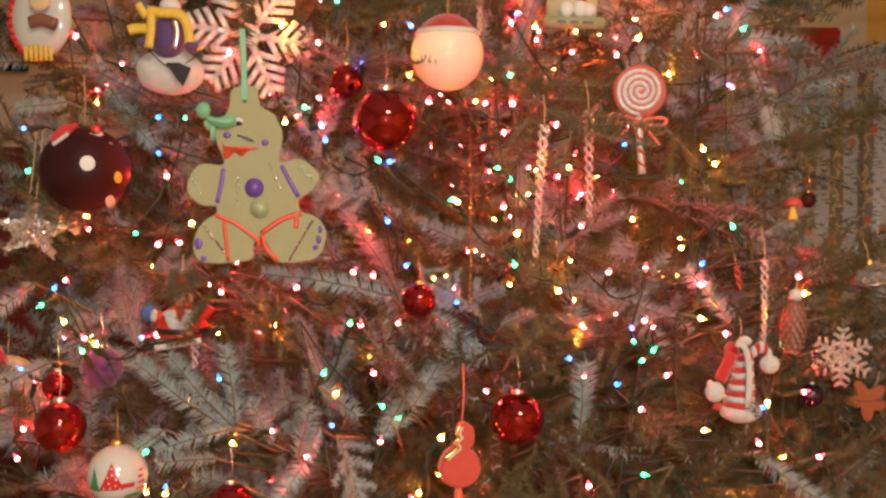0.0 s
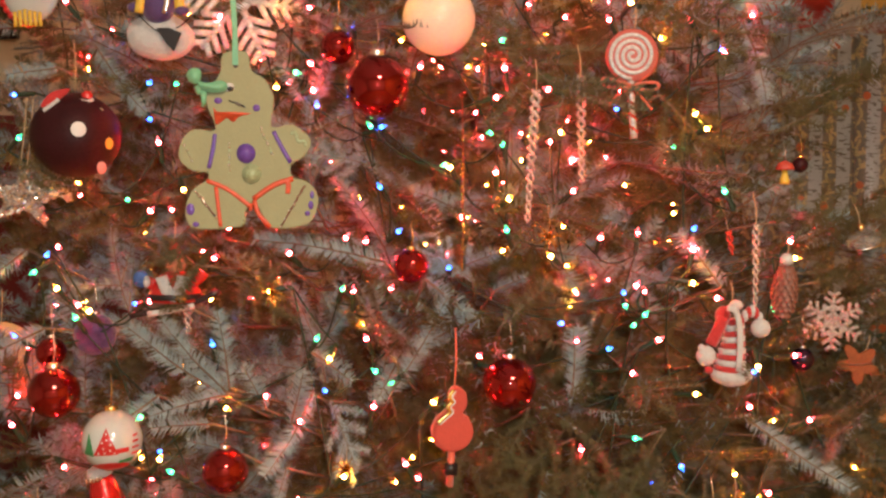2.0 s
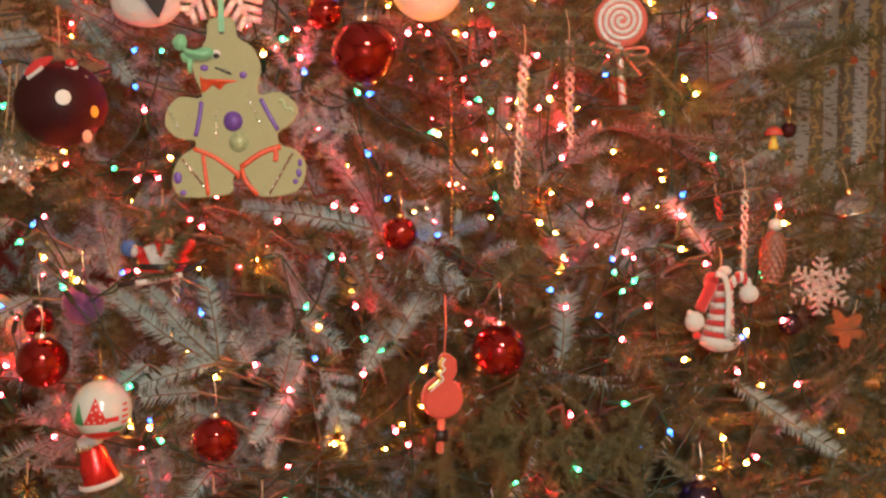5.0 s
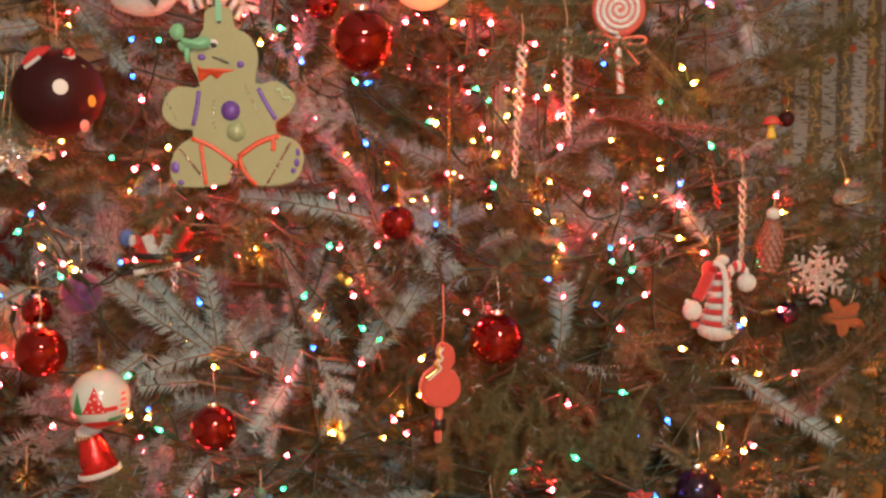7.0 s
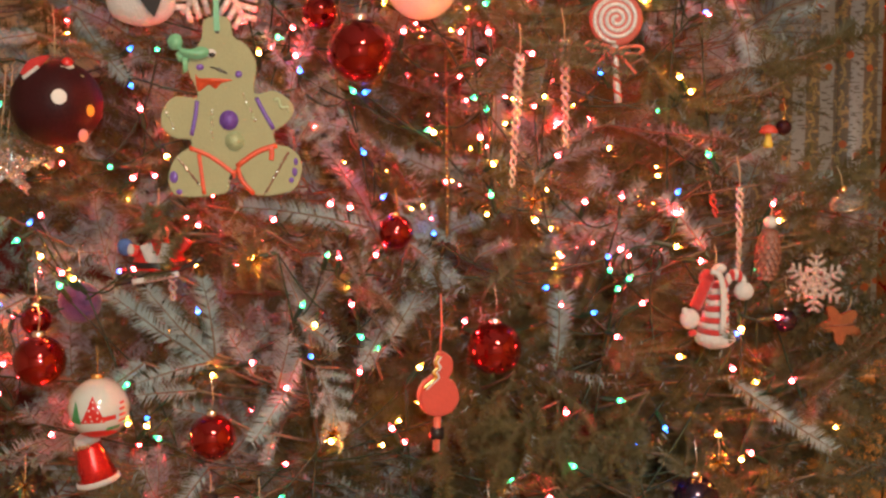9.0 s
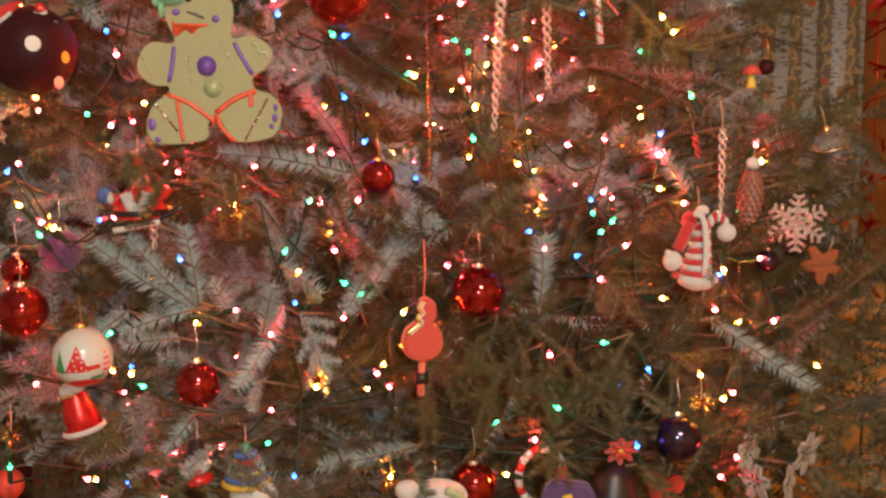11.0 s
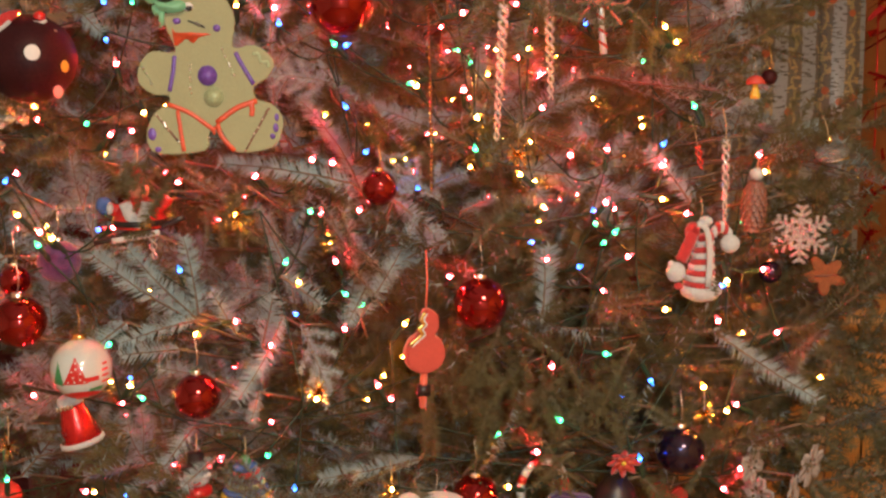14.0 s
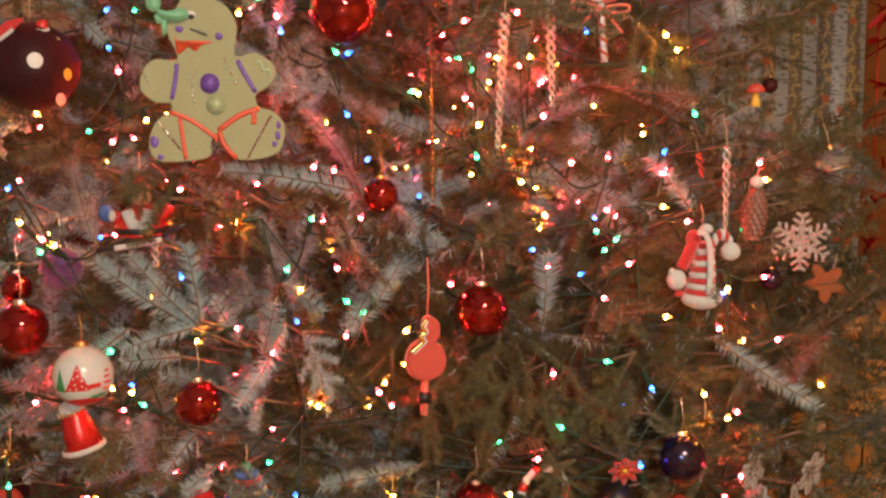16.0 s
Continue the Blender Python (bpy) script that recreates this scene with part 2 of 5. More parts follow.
def tube(points, radius, seg=6, taper=1.0, bm=None):
    """A tube along a line of points."""
    bm = bm or bmesh.new()
    pts = [Vector(p) for p in points]
    rings = []
    for i, p in enumerate(pts):
        d = (pts[min(i + 1, len(pts) - 1)] - pts[max(i - 1, 0)]).normalized()
        side = d.cross(Vector((0.3, 0.95, 0.1))).normalized()
        up = side.cross(d)
        r = radius * (1 + (taper - 1) * i / max(1, len(pts) - 1))
        rings.append([bm.verts.new(p + r * (math.cos(k * math.tau / seg) * side + math.sin(k * math.tau / seg) * up)) for k in range(seg)])
    for a, b in zip(rings, rings[1:]):
        for k in range(seg):
            bm.faces.new((a[k], a[(k + 1) % seg], b[(k + 1) % seg], b[k]))
    bm.faces.new(rings[0][::-1])
    bm.faces.new(rings[-1])
    return bm


def plate(outline, thick, bevel=0.0, y=0.0, bm=None):
    """A flat outline in x and z, thick in y, its front edge rounded."""
    own = bm is None
    bm = bm or bmesh.new()
    vs = [bm.verts.new((x, y, z)) for x, z in outline]
    fc = bm.faces.new(vs)
    bm.normal_update()
    if fc.normal.y > 0:
        fc.normal_flip()
    ex = bmesh.ops.extrude_face_region(bm, geom=[fc])
    bmesh.ops.translate(bm, verts=[v for v in ex["geom"] if isinstance(v, bmesh.types.BMVert)], vec=(0, thick, 0))
    bmesh.ops.recalc_face_normals(bm, faces=bm.faces[:])
    if bevel and own:
        es = [e for e in bm.edges if abs(e.verts[0].co.y - e.verts[1].co.y) < 1e-6]
        bmesh.ops.bevel(bm, geom=es, offset=bevel, segments=2, affect="EDGES", clamp_overlap=True)
    return bm


def smooth_outline(points, n=4):
    """A closed Catmull-Rom curve through a few corners."""
    out = []
    k = len(points)
    for i in range(k):
        p0, p1, p2, p3 = (Vector(points[(i + j - 1) % k]) for j in range(4))
        for s in range(n):
            t = s / n
            out.append(tuple(0.5 * (2 * p1 + (p2 - p0) * t + (2 * p0 - 5 * p1 + 4 * p2 - p3) * t * t + (3 * p1 - p0 - 3 * p2 + p3) * t ** 3)))
    return out


def ellipse(cx, cz, rx, rz, n=24):
    return [(cx + rx * math.cos(i * math.tau / n), cz + rz * math.sin(i * math.tau / n)) for i in range(n)]


def block(x0, x1, y0, y1, z0, z1, bevel=0.0):
    bm = bmesh.new()
    bmesh.ops.create_cube(bm, size=1, matrix=Matrix.Translation(((x0 + x1) / 2, (y0 + y1) / 2, (z0 + z1) / 2)) @ Matrix.Diagonal((x1 - x0, y1 - y0, z1 - z0, 1)))
    if bevel:
        bmesh.ops.bevel(bm, geom=bm.edges[:], offset=bevel, segments=2, affect="EDGES", clamp_overlap=True)
    return bm


def lathe(profile, seg=28):
    """A turned body from (radius, height) pairs."""
    bm = bmesh.new()
    rings = [[bm.verts.new((r * math.cos(k * math.tau / seg), r * math.sin(k * math.tau / seg), z)) for k in range(seg)] for r, z in profile]
    for a, b in zip(rings, rings[1:]):
        for k in range(seg):
            bm.faces.new((a[k], a[(k + 1) % seg], b[(k + 1) % seg], b[k]))
    bm.faces.new(rings[0][::-1])
    bm.faces.new(rings[-1])
    return bm


def structure(name, bm, material, label):
    ob = part(name, bm, material, None, "", False)
    return tagged(ob, label, name.split("_")[0], "", "structure")


# ---- the room ----
XL, XR, YB, YF, TOP = -2.2, 2.0, -2.4, 2.75, 2.45
structure("wall_north", block(XL, 1.03, YF, YF + 0.1, 0, TOP), WALL, "plain tan painted wall behind the tree")
structure("wall_north_2", block(1.03, XR, YF + 0.02, YF + 0.1, 0, TOP), YELLOW_WALL, "plain warm yellow painted wall")
structure("trim", block(1.032, XR, YF - 0.012, YF + 0.02, 1.47, 1.545, 0.004), OAK_DARK, "red-brown wooden wall rail")
structure("wall_south", block(XL, XR, YB - 0.1, YB, 0, TOP), WALL, "plain tan painted wall behind the camera")
structure("wall_west", block(XL - 0.1, XL, YB, YF, 0, TOP), WALL, "plain tan painted side wall")
structure("wall_east", block(XR, XR + 0.1, YB, YF, 0, TOP), YELLOW_WALL, "plain warm yellow painted side wall")
structure("ceiling", block(XL, XR, YB, YF, TOP, TOP + 0.1), CEIL, "plain off-white ceiling")
structure("floor", block(XL, XR, YB, YF, -0.06, 0), FLOOR_WOOD, "honey oak wooden floor")

# ---- the tree ----
TRUNK_Y, TREE_TOP = 1.80, 2.30
rnd = random.Random(11)


def spread(z):
    """Radius of the crown at a height."""
    return 0.58 * max(0.02, (TREE_TOP - z)) / (TREE_TOP - EYE) * (1.0 if z > 0.3 else 0.8)


def spray_mesh(seed, length, pairs, dense):
    """A flat spray of fir: a stem with side twigs, needles combed to both sides, pale underneath."""
    r = random.Random(seed)
    vs, fs, mats = [], [], []

    def add_needle(p, d, n, ln, w):
        s = d.cross(n).normalized() * w
        i = len(vs)
        vs.extend((p + s, p - s, p + n * w * 0.9, p + d * ln))
        fs.extend(((i, i + 2, i + 3), (i + 2, i + 1, i + 3), (i + 1, i, i + 3)))
        mats.extend((0, 0, 1))

    def twig(p, d, n, ln, w):
        steps = max(4, int(ln / 0.012))
        bend = r.uniform(-0.03, 0.03)
        pts = []
        for i in range(steps + 1):
            pts.append(p.copy())
            d = (d + n * r.uniform(-0.06, 0.035) + n.cross(d) * (bend + r.uniform(-0.05, 0.05))).normalized()
            p = p + d * ln / steps
        base = len(vs)
        for i, q in enumerate(pts):
            rr = w * (1 - 0.7 * i / steps)
            side = d.cross(n).normalized()
            vs.extend((q + side * rr, q - side * rr * 0.5 + n * rr * 0.87, q - side * rr * 0.5 - n * rr * 0.87))
        for i in range(steps):
            for k in range(3):
                fs.append((base + 3 * i + k, base + 3 * i + (k + 1) % 3, base + 3 * i + 3 + (k + 1) % 3, base + 3 * i + 3 + k))
                mats.append(2)
        count = int(ln * dense)
        for k in range(count):
            t = (k + r.random()) / count
            i = min(steps - 1, int(t * steps))
            q = pts[i].lerp(pts[i + 1], t * steps - i)
            dd = (pts[i + 1] - pts[i]).normalized()
            side = dd.cross(n).normalized()
            a = r.choice((r.gauss(0.12, 0.22), math.pi - r.gauss(0.12, 0.22))) if r.random() < 0.80 else r.uniform(0.25, 2.9)
            out = math.cos(a) * side + math.sin(a) * n * 0.8
            lean = r.gauss(0.5, 0.10)
            nd = (out + dd * lean).normalized()
            add_needle(q, nd, (n - nd * n.dot(nd)).normalized(), r.uniform(0.012, 0.0175) * (0.55 + 0.45 * min(1.0, 5 * t, 4.5 * (1.05 - t))), 0.0009)
        return pts

    x, z = Vector((1, 0, 0)), Vector((0, 0, 1))
    main = twig(Vector((0, 0, 0)), x, z, length, 0.0017)
    for k in range(pairs):
        for sgn in (-1, 1):
            if r.random() < 0.12:
                continue
            t = 0.12 + 0.62 * (k + r.uniform(0, 0.6)) / pairs
            q = main[int(t * (len(main) - 1))]
            d = Vector((1, sgn * r.uniform(0.7, 1.15), r.uniform(-0.15, 0.1))).normalized()
            twig(q, d, z, length * (0.62 - 0.45 * t) * r.uniform(0.75, 1.15), 0.0011)
    me = bpy.data.meshes.new("spray")
    me.from_pydata([tuple(v) for v in vs], [], fs)
    for mt in (NEEDLE_TOP, NEEDLE_UNDER, TWIG):
        me.materials.append(mt)
    me.polygons.foreach_set("material_index", mats)
    return me


SPRAYS = [spray_mesh(100 + i, 0.15 + 0.014 * (i % 6), 2 + i % 3, 1080) for i in range(10)]
SHOOT_SIZES = (0.06, 0.08, 0.10, 0.13, 0.165)
SHOOTS = [spray_mesh(300 + i, ln, 0, 1700) for i, ln in enumerate(SHOOT_SIZES)]

tree = thing("fir_tree", (0, TRUNK_Y, 0), "bushy green fir with silvery needle undersides, decorated for the holidays", "tree")
bm = tube([(0.01 * math.sin(i), 0.01 * math.cos(2 * i), 0.02 + i * TREE_TOP / 12) for i in range(13)], 0.055, 12, 0.12)
part("trunk", bm, BARK, tree, "rough brown trunk")


def add_limb(tip, sprays=7, first=0.45, turned=0.6, fanned=False, shown=None):
    """A limb from the trunk to a tip (both in the tree's own axes), set with sprays."""
    tip = Vector(tip)
    h = math.hypot(tip.x, tip.y)
    root = Vector((0, 0, tip.z - 0.10 * h + rnd.uniform(-0.03, 0.03)))
    mid = root.lerp(tip, 0.55) + Vector((rnd.uniform(-0.03, 0.03), rnd.uniform(-0.02, 0.02), -0.03))
    pts = []
    for i in range(9):
        t = i / 8
        off = Vector((rnd.gauss(0, 0.008), rnd.gauss(0, 0.008), rnd.gauss(0, 0.010))) * (1 if 0 < i < 8 else 0)
        pts.append((1 - t) ** 2 * root + 2 * t * (1 - t) * mid + t * t * tip + off)
    limb = part("branch", tube(pts, 0.0048, 6, 0.22), TWIG, tree)
    for k in range(sprays):
        t = 1.0 if k == 0 else first + (0.97 - first) * rnd.random()
        i = min(7, int(t * 8))
        p = pts[i].lerp(pts[i + 1], t * 8 - i)
        d = (pts[i + 1] - pts[i]).normalized()
        az = math.atan2(d.y, d.x) + (rnd.uniform(-0.3, 0.3) if k == 0 else rnd.choice((-1, 1)) * rnd.uniform(0.35, 1.25))
        el = math.asin(max(-1, min(1, d.z))) + rnd.gauss(0.05, 0.35)
        roll = rnd.gauss(0, turned)
        m = Matrix.Translation(p) @ Matrix.Rotation(az, 4, "Z") @ Matrix.Rotation(-el, 4, "Y") @ Matrix.Rotation(roll, 4, "X") @ Matrix.Scale(rnd.uniform(0.75, 1.1), 4)
        if fanned and k:
            # shoots that spread across the face of the tree, some showing their pale underside
            ang = rnd.uniform(-0.35, math.pi + 0.35) if rnd.random() < 0.6 else rnd.uniform(0, math.tau)
            d = Vector((math.cos(ang), rnd.gauss(-0.25, 0.3), math.sin(ang) * 0.8)).normalized()
            pale = 0.42 if tip.x < -0.05 else 0.33
            if tip.x > 0.0 and tip.z < EYE - 0.19:
                pale = 0.03
            pale = pale if shown is None else shown
            n = Vector((rnd.gauss(0, 0.45), 1 if rnd.random() < pale else -1, rnd.gauss(0.2, 0.45)))
            n = (n - d * n.dot(d)).normalized()
            m = Matrix.Translation(p) @ Matrix((d, n.cross(d), n)).transposed().to_4x4() @ Matrix.Scale(rnd.uniform(0.7, 1.0), 4)
        if tip.x > 0.0 and tip.y < -0.1 and tip.z < EYE - 0.18 and m[1][2] > 0.1:
            # low on this side the green upper faces look into the room
            m = m @ Matrix.Rotation(math.pi, 4, "X")
        single = fanned and k % 2 == 1
        s = obj("spray", SHOOTS[rnd.randrange(1, 5)] if single else SPRAYS[rnd.randrange(len(SPRAYS))], limb)
        s.matrix_local = m @ Matrix.Scale(1.15, 4) if single else m


BRANCH_COUNT = 150
for i in range(BRANCH_COUNT):
    z = 0.32 + 1.88 * (i + rnd.random()) / BRANCH_COUNT
    az = i * 2.39996 + rnd.uniform(-0.25, 0.25)
    r = spread(z) * rnd.uniform(0.72, 1.0)
    front = math.sin(az) < -0.2
    add_limb((r * math.cos(az), r * math.sin(az), z + rnd.uniform(-0.02, 0.05)), 5 if front else 2)
# the dense outer shoots on the room side
for i in range(13):
    for j in range(11):
        z = EYE - 0.48 + 0.92 * (j + rnd.random()) / 11
        x = -0.66 + (1.06 + 0.30 * max(0.0, EYE - 0.05 - z)) * (i + rnd.random()) / 13
        if x < -0.40 and z > EYE + 0.04 and rnd.random() < 0.65:
            continue
        y = 1.14 + 0.35 * x * x + 0.12 * (z - EYE) + rnd.uniform(0.02, 0.15)
        add_limb((x, y - TRUNK_Y, z), 6, 0.6, 0.6, True)

# a second, deeper layer that closes the gaps
for i in range(9):
    for j in range(7):
        z = EYE - 0.48 + 0.94 * (j + rnd.random()) / 7
        x = -0.46 + 1.00 * (i + rnd.random()) / 9
        add_limb((x, 1.34 + 0.35 * x * x + rnd.uniform(0.0, 0.12) - TRUNK_Y, z), 4, 0.5, 0.6, True)

# dense dark boughs low on one side
for i in range(6):
    for j in range(4):
        z = EYE - 0.50 + 0.34 * (j + rnd.random()) / 4
        x = 0.04 + 0.50 * (i + rnd.random()) / 6
        add_limb((x, 1.19 + 0.35 * x * x + rnd.uniform(0.0, 0.10) - TRUNK_Y, z), 5, 0.6, 0.6, True, 0.0)

for i in range(3):
    for j in range(4):
        z = EYE - 0.45 + 0.20 * (j + rnd.random()) / 4
        x = 0.34 + 0.14 * (i + rnd.random()) / 3
        add_limb((x, 1.17 + 0.35 * x * x + rnd.uniform(0.0, 0.08) - TRUNK_Y, z), 5, 0.75, 0.6, True, 0.0)


def shoot(base, tip, pale=True, fan=False):
    """A shoot that shows on the outside of the tree, on its own limb, from a base towards a tip."""
    base, tip = Vector(base) - Vector((0, TRUNK_Y, 0)), Vector(tip) - Vector((0, TRUNK_Y, 0))
    root = Vector((0, 0, base.z - 0.05))
    line = [root.lerp(base, i / 8) + Vector((rnd.gauss(0, 0.008), 0, rnd.gauss(0, 0.010) - 0.06 * math.sin(math.pi * i / 8))) * (1 if 0 < i < 8 else 0) for i in range(9)]
    limb = part("branch", tube(line, 0.0042, 6, 0.35), TWIG, tree)
    d = (tip - base)
    ln = d.length
    d.normalize()
    n = Vector((rnd.gauss(0, 0.15), 1 if pale else -1, rnd.gauss(0.25, 0.15)))
    n = (n - d * n.dot(d)).normalized()
    k = rnd.randrange(5) if fan else min(range(5), key=lambda q: abs(SHOOT_SIZES[q] - ln))
    me, size = (SPRAYS[5 + k], 0.15 + 0.014 * ((5 + k) % 6)) if fan else (SHOOTS[k], SHOOT_SIZES[k])
    sp = obj("spray", me, limb, "silvery underside of a spray" if pale else "")
    sp.matrix_local = Matrix.Translation(base) @ Matrix((d, n.cross(d), n)).transposed().to_4x4() @ Matrix.Scale(ln / size, 4)


shoot((-0.202, 1.079, 0.940), (-0.270, 1.069, 1.009))
shoot((-0.207, 1.080, 0.938), (-0.302, 1.079, 0.997))
shoot((-0.205, 1.079, 0.938), (-0.273, 1.059, 0.927))
shoot((-0.200, 1.079, 0.945), (-0.203, 1.069, 1.020))
shoot((-0.221, 1.088, 0.908), (-0.275, 1.068, 0.911))
shoot((-0.140, 1.078, 0.910), (-0.122, 1.053, 0.967))
shoot((-0.102, 1.078, 0.932), (-0.073, 1.038, 0.870), True, True)
shoot((-0.145, 1.073, 0.867), (-0.151, 1.041, 0.845))
shoot((-0.120, 1.084, 0.978), (-0.077, 1.049, 0.957))
shoot((-0.038, 1.079, 0.969), (-0.058, 1.046, 0.937))
shoot((-0.026, 1.104, 1.097), (0.009, 1.070, 1.068), True, True)
shoot((-0.010, 1.098, 1.048), (0.029, 1.065, 1.020))
shoot((0.031, 1.100, 1.062), (0.060, 1.072, 1.076))
shoot((0.057, 1.097, 1.036), (0.087, 1.071, 1.054))
shoot((-0.187, 1.080, 0.879), (-0.237, 1.060, 0.901))
shoot((-0.166, 1.092, 0.921), (-0.186, 1.080, 0.968))
shoot((-0.367, 1.187, 1.314), (-0.302, 1.127, 1.190))
shoot((-0.395, 1.188, 1.264), (-0.446, 1.183, 1.257))
shoot((-0.049, 1.091, 1.066), (-0.170, 1.074, 1.103))
shoot((-0.070, 1.123, 1.162), (-0.132, 1.099, 1.176), True, True)
shoot((0.318, 1.174, 1.309), (0.349, 1.141, 1.222))
shoot((0.306, 1.104, 0.910), (0.401, 1.088, 0.829))
shoot((-0.035, 1.097, 0.957), (0.022, 1.077, 1.037))
shoot((0.136, 1.102, 0.945), (0.139, 1.079, 1.004))
shoot((-0.211, 1.087, 0.830), (-0.256, 1.068, 0.779))
shoot((0.009, 1.068, 0.797), (-0.090, 1.049, 0.781))
shoot((-0.103, 1.094, 0.903), (-0.074, 1.057, 0.855), True, True)
shoot((-0.122, 1.100, 0.936), (-0.155, 1.073, 0.852))
shoot((0.290, 1.136, 1.036), (0.247, 1.115, 1.095))
shoot((0.037, 1.108, 1.045), (-0.013, 1.093, 1.090), True, True)
shoot((0.123, 1.085, 0.898), (0.042, 1.043, 0.833), False, True)
shoot((0.136, 1.095, 0.890), (0.122, 1.055, 0.815), False, True)
shoot((0.159, 1.097, 0.883), (0.204, 1.064, 0.810), False, True)
shoot((0.228, 1.148, 1.231), (0.302, 1.122, 1.151), False, True)
shoot((-0.189, 1.099, 1.375), (-0.190, 1.077, 1.309), False)
shoot((0.328, 1.203, 1.361), (0.379, 1.195, 1.354), False, True)
shoot((-0.037, 1.145, 1.351), (-0.102, 1.114, 1.323), False, True)
shoot((0.049, 1.134, 1.259), (0.098, 1.111, 1.295), False, True)
shoot((-0.428, 1.175, 1.074), (-0.467, 1.153, 1.041))
shoot((-0.208, 1.078, 1.091), (-0.265, 1.024, 1.061), False, True)
shoot((-0.227, 1.063, 1.065), (-0.237, 1.036, 1.036), False)
shoot((-0.236, 1.063, 1.098), (-0.244, 1.035, 1.059), False, True)
shoot((-0.257, 1.066, 1.093), (-0.247, 1.042, 1.069), False)
shoot((-0.235, 1.055, 1.027), (-0.257, 1.043, 1.025), False)
shoot((0.003, 1.046, 0.782), (0.021, 0.998, 0.760), False)
shoot((0.159, 1.057, 0.802), (0.110, 1.020, 0.783), False, True)
shoot((-0.176, 1.049, 0.804), (-0.144, 1.004, 0.786), False)
shoot((-0.189, 1.061, 0.806), (-0.215, 1.023, 0.792))
shoot((-0.398, 1.137, 0.996), (-0.455, 1.121, 0.970))
shoot((-0.408, 1.131, 0.922), (-0.454, 1.133, 0.991), False)
shoot((0.404, 1.142, 0.853), (0.492, 1.149, 0.849), False, True)
shoot((0.410, 1.137, 0.799), (0.498, 1.142, 0.776), False, True)
shoot((0.403, 1.128, 0.746), (0.491, 1.131, 0.711), False, True)
shoot((0.406, 1.167, 0.896), (0.474, 1.168, 0.894), False, True)
shoot((0.229, 1.108, 0.896), (0.176, 1.063, 0.834), False, True)
shoot((0.091, 1.095, 0.920), (0.070, 1.056, 0.851), False, True)
shoot((0.246, 1.103, 0.832), (0.313, 1.089, 0.775), False, True)
shoot((0.132, 1.065, 0.812), (0.160, 1.033, 0.765), False, True)
shoot((0.229, 1.073, 0.771), (0.260, 1.035, 0.744), False)
shoot((0.361, 1.112, 0.784), (0.328, 1.079, 0.742), False)
shoot((-0.277, 1.111, 0.932), (-0.330, 1.098, 0.895))
shoot((-0.200, 1.121, 1.044), (-0.133, 1.080, 1.015), False, True)
shoot((0.065, 1.104, 1.001), (0.110, 1.082, 1.047), False)
shoot((0.401, 1.216, 1.059), (0.502, 1.256, 1.132), False)
shoot((0.407, 1.238, 1.238), (0.508, 1.274, 1.266), False)
shoot((0.357, 1.190, 1.099), (0.459, 1.190, 1.130), False, True)
shoot((0.369, 1.190, 1.075), (0.442, 1.190, 1.101), True, False)
shoot((0.388, 1.190, 1.045), (0.492, 1.190, 1.061), False, True)
shoot((0.401, 1.190, 1.035), (0.455, 1.190, 1.049), False, False)
shoot((0.426, 1.190, 1.009), (0.505, 1.190, 1.013), False, False)
shoot((0.342, 1.190, 1.220), (0.419, 1.190, 1.243), False, True)
shoot((0.407, 1.190, 1.234), (0.488, 1.190, 1.269), False, False)
shoot((0.360, 1.190, 1.196), (0.449, 1.190, 1.237), False, True)
shoot((0.351, 1.190, 1.064), (0.411, 1.190, 1.092), False, False)
shoot((0.326, 1.190, 1.118), (0.380, 1.190, 1.152), True, False)
shoot((0.325, 1.190, 1.161), (0.391, 1.190, 1.173), False, True)
shoot((-0.045, 1.090, 0.935), (0.023, 1.070, 1.026), True, False)
shoot((-0.010, 1.090, 0.985), (0.039, 1.070, 1.015), True, False)
shoot((-0.149, 1.090, 1.065), (-0.175, 1.070, 1.030), False, False)
shoot((0.044, 1.090, 0.910), (-0.015, 1.070, 0.803), False, True)
shoot((0.133, 1.090, 0.931), (0.139, 1.070, 1.001), True, False)
shoot((0.058, 1.090, 0.777), (0.147, 1.070, 0.890), False, True)
shoot((0.132, 1.090, 0.780), (0.158, 1.070, 0.867), False, True)
shoot((0.213, 1.090, 0.790), (0.186, 1.070, 0.883), False, True)
shoot((0.282, 1.090, 0.776), (0.253, 1.070, 0.859), False, True)
part("tree_tip", tube([(0, 0, TREE_TOP - 0.05), (0.005, 0, TREE_TOP + 0.1)], 0.006, 6, 0.3), TWIG, tree)
stand = thing("tree_stand", (0, TRUNK_Y, 0), "dark green metal tree stand on the floor", "tree stand")
part("bowl", lathe([(0.10, 0.0), (0.16, 0.01), (0.17, 0.12), (0.155, 0.13), (0.09, 0.05)]), CORD, stand)

# ---- light strings ----
_b = lathe([(0.0002, 0.0064), (0.0008, 0.0048), (0.0015, 0.0031), (0.0019, 0.0016), (0.0021, -0.0009), (0.0019, -0.0024), (0.0014, -0.0036)], 10)
for fc in _b.faces:
    fc.material_index = 0 if -0.0010 < fc.calc_center_median().z < 0.0017 else 1
BULB = {}
for nm, mt, shell in (("red", GLOW_RED, SHELL_RED), ("warm", GLOW_WARM, SHELL_WARM), ("green", GLOW_GREEN, SHELL_GREEN), ("blue", GLOW_BLUE, SHELL_BLUE)):
    me = bpy.data.meshes.new("bulb")
    _b.to_mesh(me)
    me.materials.append(mt)
    me.materials.append(shell)
    BULB[nm] = me
_b.free()
_s = lathe([(0.0018, -0.0029), (0.0026, -0.0040), (0.0028, -0.018), (0.0020, -0.022)], 8)
SOCKET = bpy.data.meshes.new("socket")
